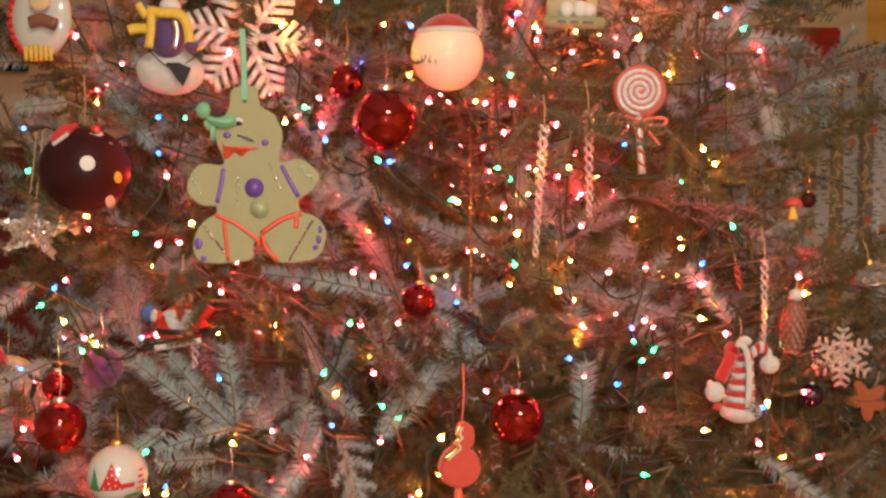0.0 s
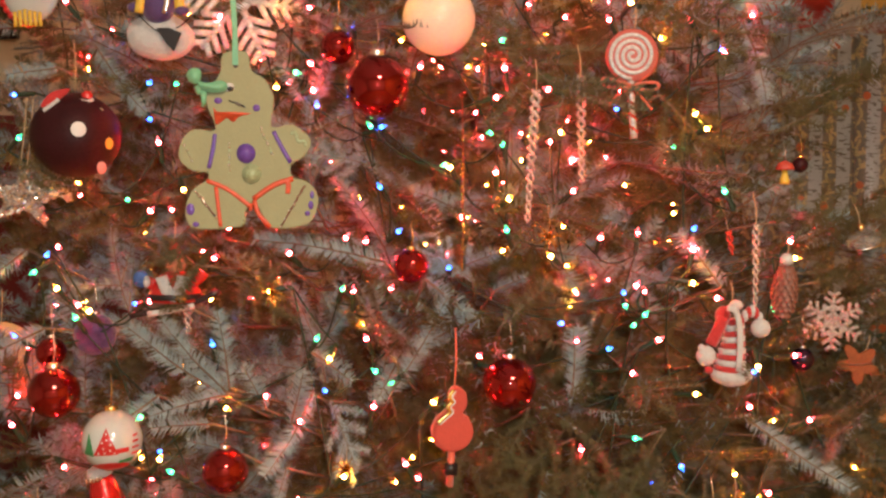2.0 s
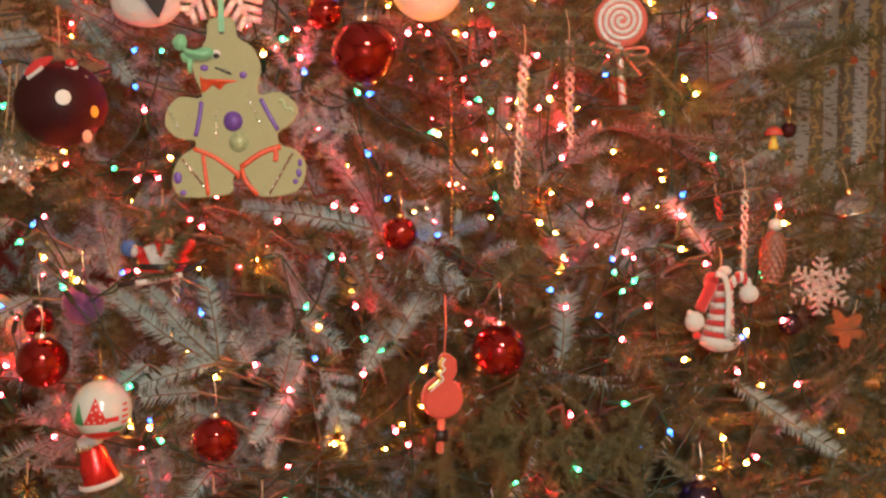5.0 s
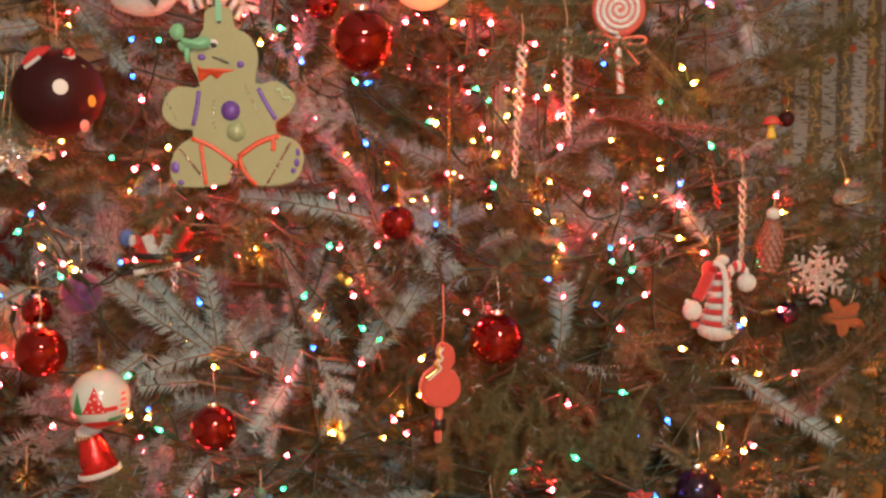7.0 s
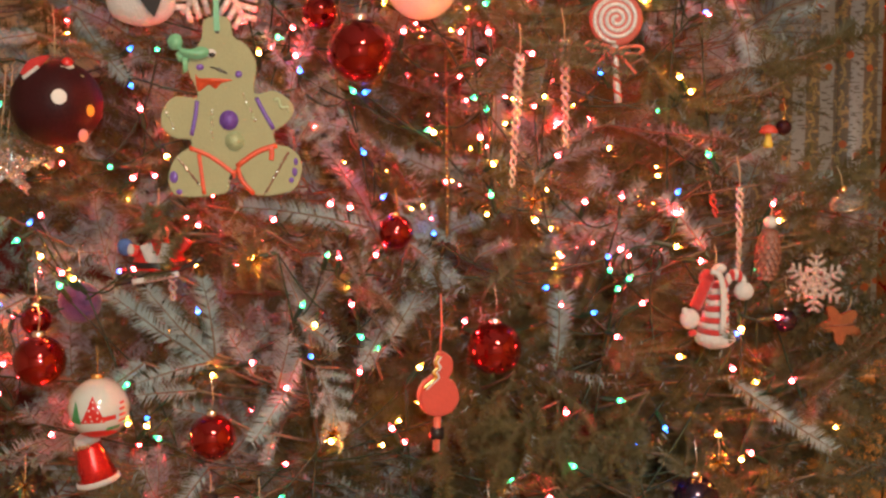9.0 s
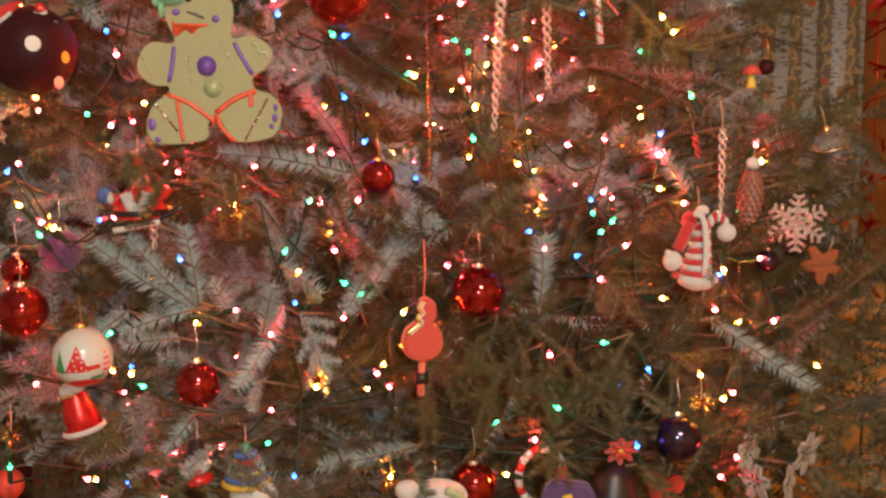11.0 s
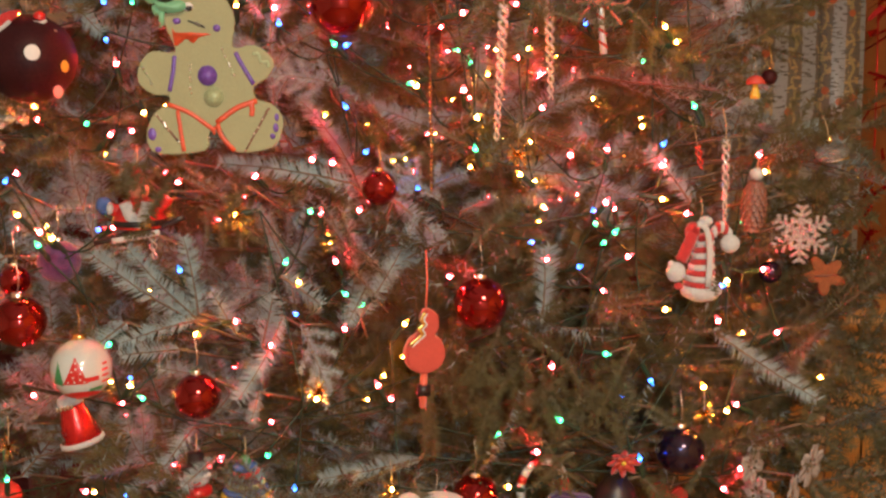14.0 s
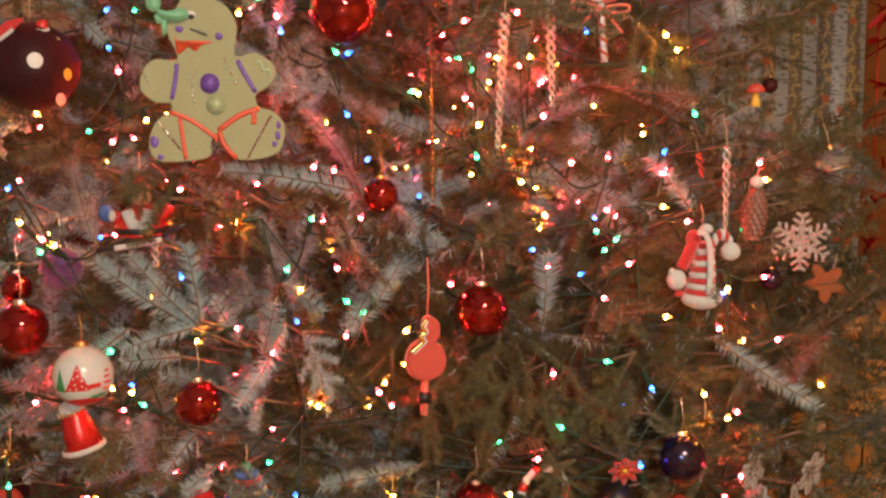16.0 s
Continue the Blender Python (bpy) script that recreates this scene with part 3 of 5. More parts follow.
_s.to_mesh(SOCKET)
SOCKET.materials.append(CORD)
_s.free()


def light_string(colour, places):
    first = Vector(places[0])
    st = thing("light_string", first, "string of lit " + {"red": "pink-red", "warm": "warm white", "green": "green", "blue": "blue"}[colour] + " bulbs on dark green cord", "string lights", "light strings")
    r = random.Random(len(places) * 7 + len(colour))
    todo, order = [Vector(p) for p in places[1:]], [first]
    while todo:
        nx = min(todo, key=lambda q: (q - order[-1]).length)
        todo.remove(nx)
        order.append(nx)
    line = []
    for i, p in enumerate(order):
        p = p - first
        d = Vector((r.uniform(-0.8, 0.8), r.uniform(-0.8, -0.1), r.uniform(-0.3, 1.0))).normalized()
        q = d.to_track_quat("Z", "Y").to_matrix().to_4x4()
        b = obj("bulb", BULB[colour], st)
        b.matrix_local = Matrix.Translation(p) @ q
        obj("socket", SOCKET, b)
        end = p - d * 0.023
        if line:
            a = line[-1]
            mid = (a + end) / 2 + Vector((0, 0.05, -0.02 - 0.05 * (a - end).length))
            for t in (0.2, 0.4, 0.6, 0.8):
                line.append((1 - t) ** 2 * a + 2 * t * (1 - t) * mid + t * t * end)
        line.append(end)
    part("cord", tube(line, 0.0011, 5), CORD, st)


light_string("red", [(-0.362, 1.147, 1.131), (-0.288, 1.137, 1.115), (-0.281, 1.147, 1.184), (-0.201, 1.093, 1.100), (-0.214, 1.131, 1.308), (-0.146, 1.137, 1.244), (-0.120, 1.118, 1.234), (-0.122, 1.115, 1.261), (-0.124, 1.129, 1.317), (-0.014, 1.106, 1.256), (-0.385, 1.187, 1.332), (0.060, 1.107, 1.226), (0.069, 1.118, 1.255), (0.110, 1.099, 1.233), (0.113, 1.117, 1.183), (0.059, 1.094, 1.153), (0.138, 1.122, 1.134)])
light_string("red", [(0.279, 1.154, 1.348), (0.260, 1.155, 1.307), (0.329, 1.173, 1.314), (0.289, 1.129, 1.272), (0.026, 1.113, 1.287), (0.176, 1.148, 1.307), (0.200, 1.110, 1.092), (0.162, 1.098, 1.089), (0.257, 1.118, 1.075), (0.279, 1.105, 1.028), (0.200, 1.114, 1.040), (0.205, 1.098, 1.036), (0.361, 1.141, 1.082), (0.358, 1.108, 0.970), (0.315, 1.115, 0.917), (0.375, 1.112, 0.904)])
light_string("red", [(-0.388, 1.156, 1.077), (-0.359, 1.123, 1.021), (-0.288, 1.128, 1.024), (-0.222, 1.126, 1.068), (-0.089, 1.114, 1.088), (-0.068, 1.095, 1.086), (-0.144, 1.104, 1.074), (-0.081, 1.101, 1.037), (-0.044, 1.095, 1.039), (-0.419, 1.151, 0.975), (-0.421, 1.122, 0.930), (-0.431, 1.130, 0.898), (-0.163, 1.071, 0.938), (-0.061, 1.089, 0.924), (-0.131, 1.075, 0.912), (-0.068, 1.091, 0.991)])
light_string("red", [(0.042, 1.070, 0.977), (0.054, 1.089, 0.960), (0.136, 1.081, 0.990), (0.220, 1.101, 0.987), (0.191, 1.075, 0.958), (0.143, 1.092, 0.880), (-0.350, 1.125, 0.865), (-0.368, 1.099, 0.862), (-0.136, 1.087, 0.832), (-0.029, 1.057, 0.875), (-0.017, 1.060, 0.861), (-0.185, 1.076, 0.800), (-0.234, 1.094, 0.790), (-0.326, 1.105, 0.760), (-0.240, 1.058, 0.757), (0.332, 1.104, 0.832), (0.336, 1.098, 0.766), (0.317, 1.089, 0.748), (0.125, 1.075, 0.798)])
light_string("warm", [(-0.368, 1.161, 1.143), (-0.248, 1.111, 1.136), (-0.420, 1.145, 1.123), (-0.160, 1.129, 1.334), (-0.156, 1.114, 1.237), (0.228, 1.138, 1.287), (0.260, 1.127, 1.211), (0.272, 1.127, 1.196), (0.123, 1.099, 1.191), (0.072, 1.093, 1.127), (0.199, 1.152, 1.325), (0.014, 1.095, 1.158), (0.112, 1.107, 1.090), (0.114, 1.110, 1.070)])
light_string("warm", [(-0.390, 1.154, 1.035), (-0.346, 1.117, 1.016), (-0.102, 1.069, 0.974), (-0.204, 1.085, 0.923), (-0.002, 1.068, 0.932), (-0.273, 1.096, 0.871), (-0.162, 1.091, 1.038), (0.254, 1.105, 1.043), (0.362, 1.125, 1.066), (0.321, 1.107, 0.959), (0.261, 1.115, 0.930), (0.336, 1.104, 0.906), (-0.316, 1.099, 0.762), (0.300, 1.111, 0.850), (0.433, 1.143, 0.847), (0.094, 1.050, 0.772), (0.318, 1.088, 0.831), (-0.019, 1.042, 0.776), (-0.087, 1.055, 0.864)])
light_string("warm", [(-0.017, 1.084, 1.308), (-0.011, 1.131, 1.326)])
light_string("green", [(-0.428, 1.162, 1.190), (-0.260, 1.138, 1.243), (-0.106, 1.133, 1.359), (-0.063, 1.094, 1.198), (-0.308, 1.128, 1.126), (-0.136, 1.111, 1.251), (0.067, 1.127, 1.284), (0.054, 1.097, 1.191), (0.065, 1.093, 1.180), (0.009, 1.119, 1.160), (0.239, 1.128, 1.178), (0.287, 1.114, 1.133), (0.309, 1.166, 1.336), (0.069, 1.086, 1.097)])
light_string("green", [(-0.408, 1.139, 1.053), (-0.365, 1.133, 1.007), (-0.116, 1.090, 0.991), (-0.058, 1.065, 0.963), (-0.043, 1.074, 0.950), (-0.291, 1.094, 0.913), (-0.091, 1.099, 1.039), (0.185, 1.087, 1.022), (0.192, 1.083, 1.004), (0.198, 1.100, 0.889), (0.343, 1.130, 1.013), (0.204, 1.086, 1.014), (-0.263, 1.099, 0.857), (-0.136, 1.056, 0.809), (-0.403, 1.106, 0.775), (0.147, 1.065, 0.833), (0.205, 1.076, 0.749), (0.087, 1.064, 0.820)])
light_string("blue", [(-0.444, 1.194, 1.236), (-0.285, 1.131, 1.243), (-0.283, 1.122, 1.206), (-0.116, 1.111, 1.219), (-0.052, 1.101, 1.197), (-0.032, 1.126, 1.333), (-0.054, 1.095, 1.139), (-0.080, 1.116, 1.297), (0.178, 1.108, 1.215), (0.287, 1.147, 1.353), (0.075, 1.143, 1.348), (0.289, 1.139, 1.276), (0.260, 1.127, 1.096), (-0.036, 1.109, 1.095)])
light_string("blue", [(-0.402, 1.161, 1.069), (-0.298, 1.107, 1.024), (-0.426, 1.131, 0.989), (-0.219, 1.095, 0.985), (-0.107, 1.074, 0.943), (-0.273, 1.097, 0.878), (0.013, 1.085, 1.061), (0.184, 1.094, 1.035), (0.121, 1.077, 1.007), (0.169, 1.084, 0.981), (0.323, 1.130, 0.950), (-0.278, 1.075, 0.765), (0.243, 1.096, 0.861), (0.213, 1.095, 0.847), (-0.114, 1.072, 0.769), (0.226, 1.067, 0.791)])

# bulbs added deep between the branches, mostly unseen, to fill gaps with red-brown glow
deep = random.Random(77)


def fill_bulb_places(n):
    out = []
    for k in range(n):
        x, z = deep.triangular(-0.56, 0.38, 0.14), EYE + deep.uniform(-0.38, 0.36)
        if z < EYE - 0.16 and x > 0.0:
            z += 0.38
        out.append((x, 1.275 + 0.35 * x * x + deep.uniform(0.0, 0.16), z))
    return out


light_string("red", fill_bulb_places(105))
light_string("warm", fill_bulb_places(84))

# ---- glass balls ----


def glass_ball(place, r, label, material, cap=SILVER, string=0.03, group="glass balls"):
    b = thing("glass_ball", place, label, "ornament", group)
    part("globe", ball(r, seg=40, rings=24), material, b)
    k = r * 0.24
    part("cap", lathe([(k, r * 0.93), (k * 1.05, r * 0.97), (k * 1.02, r * 1.13), (k * 0.8, r * 1.16), (k * 0.2, r * 1.17)], 16), cap, b, "crimped metal cap")
    part("hook", tube([(0, 0, r * 1.15), (0.002, 0, r * 1.15 + string * 0.4), (0, 0.002, r * 1.15 + string), (0.003, 0.01, r * 1.15 + string + 0.006)], 0.0006, 5), cap, b)
    return b


SHINY = "shiny red mirrored glass ball hanging in the tree"
glass_ball((-0.054, 1.056, 1.233), 0.0298, "large shiny red mirrored glass ball with a silver cap", RED_GLASS)
glass_ball((-0.095, 1.108, 1.275), 0.0171, "small shiny red glass ball on a gold thread", RED_GLASS, GOLD, 0.04)
glass_ball((-0.023, 1.060, 1.064), 0.0166, "small shiny red glass ball on a gold hook", RED_GLASS, GOLD, 0.02)
glass_ball((-0.375, 1.094, 0.938), 0.0254, SHINY, RED_GLASS)
glass_ball((-0.390, 1.132, 0.972), 0.0155, SHINY, RED_GLASS)
glass_ball((-0.200, 1.051, 0.871), 0.0221, SHINY, RED_GLASS)
glass_ball((0.071, 1.068, 0.950), 0.0260, SHINY, RED_GLASS)
glass_ball((0.063, 1.064, 0.757), 0.0232, SHINY, RED_GLASS)
glass_ball((0.270, 1.083, 0.793), 0.0243, "dark blue mirrored glass ball hanging in the tree", BLUE_GLASS)


# ---- other ornaments ----
U = 0.00055  # the small unit in which the ornaments are drawn


def scaled(points):
    return [(x * U, z * U) for x, z in points]


def stroke(points, width, material, parent, name="stripe", y=0.0, label="", depth=0.5):
    """A raised line of glue or paint on a flat front."""
    pts = [points[0]] + list(points) + [points[-1]]
    fine = []
    for i in range(1, len(pts) - 2):
        p0, p1, p2, p3 = (Vector(pts[i + j]) for j in (-1, 0, 1, 2))
        for k in range(3 if len(points) < 20 else 1):
            t = k / 3
            fine.append(0.5 * (2 * p1 + (p2 - p0) * t + (2 * p0 - 5 * p1 + 4 * p2 - p3) * t * t + (3 * p1 - p0 - 3 * p2 + p3) * t ** 3))
    fine.append(Vector(points[-1]))
    bm = tube([(p.x * U, 0, p.y * U) for p in fine], width * U, 8)
    for v in bm.verts:
        v.co.y = v.co.y * depth + y
    return part(name, bm, material, parent, label)


def blob(c, r, material, parent, name, label="", s=(1, 1, 1), y=0.0):
    return part(name, ball(r * U, (c[0] * U, y, c[1] * U), s, 20, 12), material, parent, label)


def dangling(parent, z0, z1, material=THREAD, x=0.0, r=0.0005):
    return part("thread", tube([(x, 0, z0), (x + 0.001, 0.002, (z0 + z1) / 2), (x, 0.006, z1)], r, 5), material, parent)


def decal(outline, radius, material, parent, name, label=""):
    """Paint that follows the front of a globe."""
    bm = bmesh.new()
    if len(outline) < 8:
        outline = [(p[0] + (q[0] - p[0]) * t / 6, p[1] + (q[1] - p[1]) * t / 6) for p, q in zip(outline, outline[1:] + outline[:1]) for t in range(6)]
    k = len(outline)
    cx, cz = sum(p[0] for p in outline) / k, sum(p[1] for p in outline) / k
    rad = radius * 1.008

    def put(x, z):
        return bm.verts.new((x, -math.sqrt(max(1e-9, rad * rad - x * x - z * z)), z))

    mid = put(cx, cz)
    prev = None
    for i in range(1, 6):
        ring = [put(cx + (x - cx) * i / 5, cz + (z - cz) * i / 5) for x, z in outline]
        for j in range(k):
            if prev is None:
                bm.faces.new((mid, ring[j], ring[(j + 1) % k]))
            else:
                bm.faces.new((prev[j], ring[j], ring[(j + 1) % k], prev[(j + 1) % k]))
        prev = ring
    bmesh.ops.recalc_face_normals(bm, faces=bm.faces[:])
    return part(name, bm, material, parent, label)


def gingerbread(place):
    g = thing("gingerbread_cutout", place, "cream foam gingerbread figure with purple and red glue decoration", "ornament", "", (0, -1.5, 4))
    ring = [(-36, 172), (8, 174), (16, 140), (42, 122), (57, 86), (50, 36), (90, 39), (124, 10), (110, -20), (84, -36), (88, -58),
            (112, -66), (132, -88), (132, -116), (112, -146), (44, -152), (22, -118), (8, -103), (-6, -118), (-14, -146), (-98, -149), (-119, -130), (-118, -102),
            (-102, -74), (-76, -58), (-76, -45), (-104, -41), (-128, -18), (-122, 14), (-98, 35), (-56, 34), (-73, 90), (-44, 136)]
    part("body", plate(smooth_outline(scaled(ring), 3), 0.006, 0.0012, -0.003), FOAM_CREAM, g, "", False)
    f = -0.0035
    part("button", plate(ellipse(0, -12 * U, 18 * U, 18 * U), 0.003, 0.0008, f - 0.002), PURPLE, g, "purple round button")
    part("button", plate(ellipse(9 * U, -50 * U, 18 * U, 18 * U), 0.003, 0.0008, f - 0.002), SAGE, g, "sage green round button")
    q = random.Random(31)

    def glitter_row(p0, p1, n, size, materials, name, label):
        """Single grains of glitter in a loose row."""
        for i in range(n):
            t = (i + q.uniform(-0.3, 0.3)) / max(1, n - 1)
            c = (p0[0] + (p1[0] - p0[0]) * t + q.uniform(-1.6, 1.6), p0[1] + (p1[1] - p0[1]) * t)
            blob(c, size * q.uniform(0.6, 1.2), materials[q.randrange(len(materials))], g, name, label, (1, 0.6, 1), f - 0.0006)

    for p0, p1, p2 in (((-58, 25), (-63, -4), (-72, -37)), ((54, 27), (66, 2), (84, -31))):
        stroke([p0, p1, p2], 4.2, PURPLE, g, "strap", f, "purple glitter strap")
        glitter_row(p0, p2, 5, 1.5, (SILVER,), "glitter_grain", "silver glitter grain")
    for pts, w in (([(-77, -60), (-40, -76), (-8, -100), (4, -110)], 4.2), ([(-60, -72), (-57, -110), (-54, -146)], 4.0), ([(88, -61), (50, -72), (10, -97)], 5.0),
                   ([(12, -99), (18, -122), (40, -149)], 4.4), ([(77, -64), (78, -76), (76, -88)], 5.0), ([(6, -104), (4, -118)], 3.0)):
        stroke(pts, w, RED_GLUE, g, "red_line", f, "red painted line")
    for p0, p1 in (((-99, -79), (-62, -128)), ((109, -75), (62, -148))):
        stroke([p0, p1], 1.8, CONE, g, "seam_line", f, "brown glitter line")
        glitter_row(p0, p1, 12, 2.6, (CONE, BLACK, SILVER, CONE), "glitter_grain", "brown glitter grain")
    for p0, p1, n in (((-32, 6), (-33, -48), 9), ((30, 33), (50, -15), 9), ((-120, 14), (-104, -22), 9), ((-7, -124), (-13, -142), 3)):
        glitter_row(p0, p1, n, 2.2, (SILVER, SAGE, SILVER), "glitter_grain", "silver glitter grain")
    stroke([(86, 22), (96, 24), (100, 8), (112, 8), (114, -2)], 3.0, SAGE, g, "squiggle", f, "grey-green glitter squiggle")
    part("mouth", plate(smooth_outline(scaled([(-58, 74), (-52, 66), (-24, 65), (12, 61), (-10, 56), (-22, 46), (-34, 54), (-46, 46), (-56, 44)]), 3), 0.001, 0.0003, f - 0.0004), RED_GLUE, g, "smeared red painted mouth")
    stroke([(-29, 86), (-14, 80), (2, 73)], 1.6, BLACK, g, "nose", f, "thin dark nose line")
    glitter_row((-14, 80), (2, 73), 4, 3.0, (BLACK, GREY), "nose_grain", "dark glitter grain")
    blob((-27, 110), 10, WHITE, g, "eye", "white and black eye", (1, 0.35, 0.8), f)
    blob((-25, 107), 5.5, BLACK, g, "pupil", "", (1.1, 0.5, 0.8), f - 0.0015)
    blob((-49, 86), 7, PURPLE, g, "cheek", "purple glue dot", (1.1, 0.4, 0.8), f)
    blob((23, 71), 7, PURPLE, g, "cheek", "purple glue dot", (1, 0.4, 0.9), f)
    for c, w, h in (((123, -92), 4, 7), ((120, -111), 5, 8), ((113, -126), 5, 5), ((-110, -112), 8, 11), ((-101, -140), 6, 5)):
        blob(c, 1, PURPLE, g, "dot", "purple glue dot", (w, 2.4, h), f)
    part("hole", plate(ellipse(-13 * U, 152 * U, 5 * U, 7 * U, 14), 0.001, 0, f - 0.0002), GREY, g, "punched hole")
    # ribbon and bow
    part("ribbon", plate(scaled([(-19, 150), (-8, 150), (-7, 215), (-8, 280), (-19, 280), (-17, 215)]), 0.0012, 0, f - 0.0015), MINT, g, "mint green ribbon", False)
    part("bow_loop", plate(smooth_outline(scaled([(-96, 146), (-82, 144), (-78, 130), (-86, 118), (-100, 120), (-106, 134)]), 4), 0.003, 0.001, f - 0.004), MINT, g, "mint green bow loop")
    part("bow", plate(smooth_outline(scaled([(-86, 122), (-66, 118), (-44, 122), (-30, 116), (-34, 104), (-56, 100), (-78, 106)]), 4), 0.004, 0.0012, f - 0.006), MINT, g, "mint green bow")
    part("bow_loop", plate(smooth_outline(scaled([(-92, 112), (-76, 116), (-74, 104), (-86, 96)]), 4), 0.003, 0.001, f - 0.003), MINT, g, "small mint green bow loop")
    part("bow_tail", plate(scaled([(-80, 108), (-68, 106), (-72, 78), (-80, 74)]), 0.001, 0, f - 0.004), MINT, g, "mint green bow tail")
    g.scale = (0.865, 0.92, 0.90)


gingerbread((-0.173, 1.034, 1.176))


def flat(bm):
    for v in bm.verts:
        v.co.y *= 0.4
    return bm


def fern_flake(place, r, label, turn, pairs=4, width=5.0, material=SNOW_GLITTER, arms=6, lengths=0.42):
    fl = thing("snowflake", place, label, "ornament", "snowflakes", turn)
    for a in range(arms):
        w = a * math.tau / arms
        c, s = math.cos(w), math.sin(w)
        arm = part("arm", flat(tube([(0, 0, 0), (c * r, 0, s * r)], width * U, 8, 0.7)), material, fl)
        for k in range(pairs):
            t = 0.32 + 0.56 * k / max(1, pairs - 1)
            ln = r * lengths * (1.0 - 0.55 * abs(t - 0.5) - 0.35 * t)
            for sg in (-1, 1):
                w2 = w + sg * 0.95
                part("finger", flat(tube([(c * r * t, 0, s * r * t), (c * r * t + math.cos(w2) * ln, 0, s * r * t + math.sin(w2) * ln)], width * U * 0.9, 8, 0.85)), material, arm)
    part("centre", ball(r * 0.2, (0, 0, 0), (1, 0.15, 1), 20, 10), material, fl)
    return fl


fern_flake((-0.195, 1.134, 1.325), 112 * U, "large white glittered snowflake with fern-like arms", (0, 8, 8), 4, 7.0, SNOW_GLITTER, 6, 0.50)
lacy = fern_flake((0.398, 1.118, 1.003), 52 * U, "white lacy plastic snowflake at the branch tip", (0, 32, -10), 3, 4.0, LACE, 6, 0.52)
for rr in (15, 29):
    part("lace_ring", flat(tube([(rr * U * math.cos(a * math.tau / 6 + 0.0), 0, rr * U * math.sin(a * math.tau / 6)) for a in range(7)], 3.0 * U, 6)), LACE, lacy)
fern_flake((0.338, 1.066, 0.782), 36 * U, "small white fern-shaped snowflake low in the tree", (0, 20, 40), 5, 2.8, LACE, 6, 0.5)
fern_flake((0.346, 1.074, 0.748), 36 * U, "small white fern-shaped snowflake low in the tree", (10, 50, -45), 5, 2.8, LACE, 6, 0.5)
fern_flake((0.415, 1.114, 0.761), 42 * U, "pale fern-shaped snowflake low in the tree", (10, 35, 45), 5, 3.2, LACE, 6, 0.5)
fern_flake((0.390, 1.094, 0.737), 40 * U, "pale fern-shaped snowflake low in the tree", (0, 10, 55), 5, 3.0, LACE, 6, 0.5)
fern_flake((-0.395, 1.194, 1.142), 34 * U, "small white fern-shaped snowflake behind a star", (0, 10, 30), 4, 4.0)


def penguin(place):
    p = thing("penguin_ornament", place, "purple penguin with a yellow scarf on a white plush mound", "ornament", "", (0, 4, 0))
    bm = ball(60 * U, (0, 0, -35 * U), (1, 0.55, 0.68), 32, 20)
    for v in bm.verts:
        v.co += v.normal * 3 * U * noise.noise(v.co * 60)
    part("mound", bm, WHITE_CLOTH, p, "white plush mound")
    blob((-2, 22), 36, PURPLE_FELT, p, "penguin_body", "dark purple body", (0.85, 0.7, 1.05), -0.012)
    blob((-2, 76), 17, WHITE, p, "head", "white head", (1.1, 0.9, 0.9), -0.012)
    blob((-8, 98), 16, PURPLE_FELT, p, "cap", "purple cap", (1.0, 0.9, 0.9), -0.010)
    stroke([(-34, 62), (-10, 60), (20, 60), (36, 40), (42, 5)], 9, YELLOW, p, "scarf", -0.026, "mustard yellow scarf")
    stroke([(-26, 56), (-24, 30), (-26, -2)], 8, YELLOW, p, "scarf_end", -0.030, "mustard yellow scarf end")
    stroke([(-34, 50), (-44, 64), (-50, 72)], 7, YELLOW, p, "scarf_knot", -0.028, "mustard yellow scarf knot")
    stroke([(-30, 32), (-54, 30), (-64, 26)], 9, YELLOW, p, "mitten", -0.026, "mustard yellow mitten")
    stroke([(14, 50), (20, 26), (16, 0)], 5, SILVER, p, "jacket_stripe", -0.0285, "silver stripe")
    for x in (-36, 44):
        blob((x, 8), 13, PURPLE_FELT, p, "foot", "purple foot", (1, 0.8, 0.7), -0.024)
    stroke([(-30, -4), (-6, -24), (6, -30)], 1.2, BLACK, p, "chain", -0.022, "fine dark chain")
    stroke([(60, 0), (44, -16), (34, -22)], 1.2, BLACK, p, "chain", -0.022, "fine dark chain")
    part("pendant", plate(scaled([(2, -24), (24, -22), (46, -30), (34, -62), (22, -50)]), 0.002, 0.0004, -0.025), BLACK, p, "flat dark pendant", False)
    dangling(p, 110 * U, 150 * U, SILVER)


penguin((-0.262, 1.092, 1.302))


def face_ball(place):
    b = thing("face_ball", place, "glowing milk-white ball with a red cap and smile", "ornament")
    r = 63 * U
    part("globe", ball(r, (0, 0, 0), (1, 1, 1), 40, 24), MILK, b)
    part("cap", lathe([(r * 0.80, r * 0.62), (r * 0.74, r * 0.72), (r * 0.55, r * 0.92), (r * 0.3, r * 1.06), (r * 0.08, r * 1.1)], 32), RED_FELT, b, "red cap")
    part("brim", lathe([(r * 0.86, r * 0.50), (r * 0.90, r * 0.56), (r * 0.82, r * 0.66), (r * 0.76, r * 0.62)], 32), WHITE, b, "white brim")
    pts = [(-r * 0.78 + r * 0.2 * math.sin(t), 0, -r * 0.02 - r * 0.30 * math.cos(t * 0.7) ) for t in (-1.2, -0.6, 0.0, 0.6, 1.2, 1.8)]
    bm = tube([(x, -math.sqrt(max(1e-8, r * r * 1.01 - x * x - z * z)), z) for x, _, z in pts], 1.1 * U, 6)
    part("smile", bm, BLACK, b, "thin black smile")
    dangling(b, r * 1.1, r * 1.1 + 0.03)


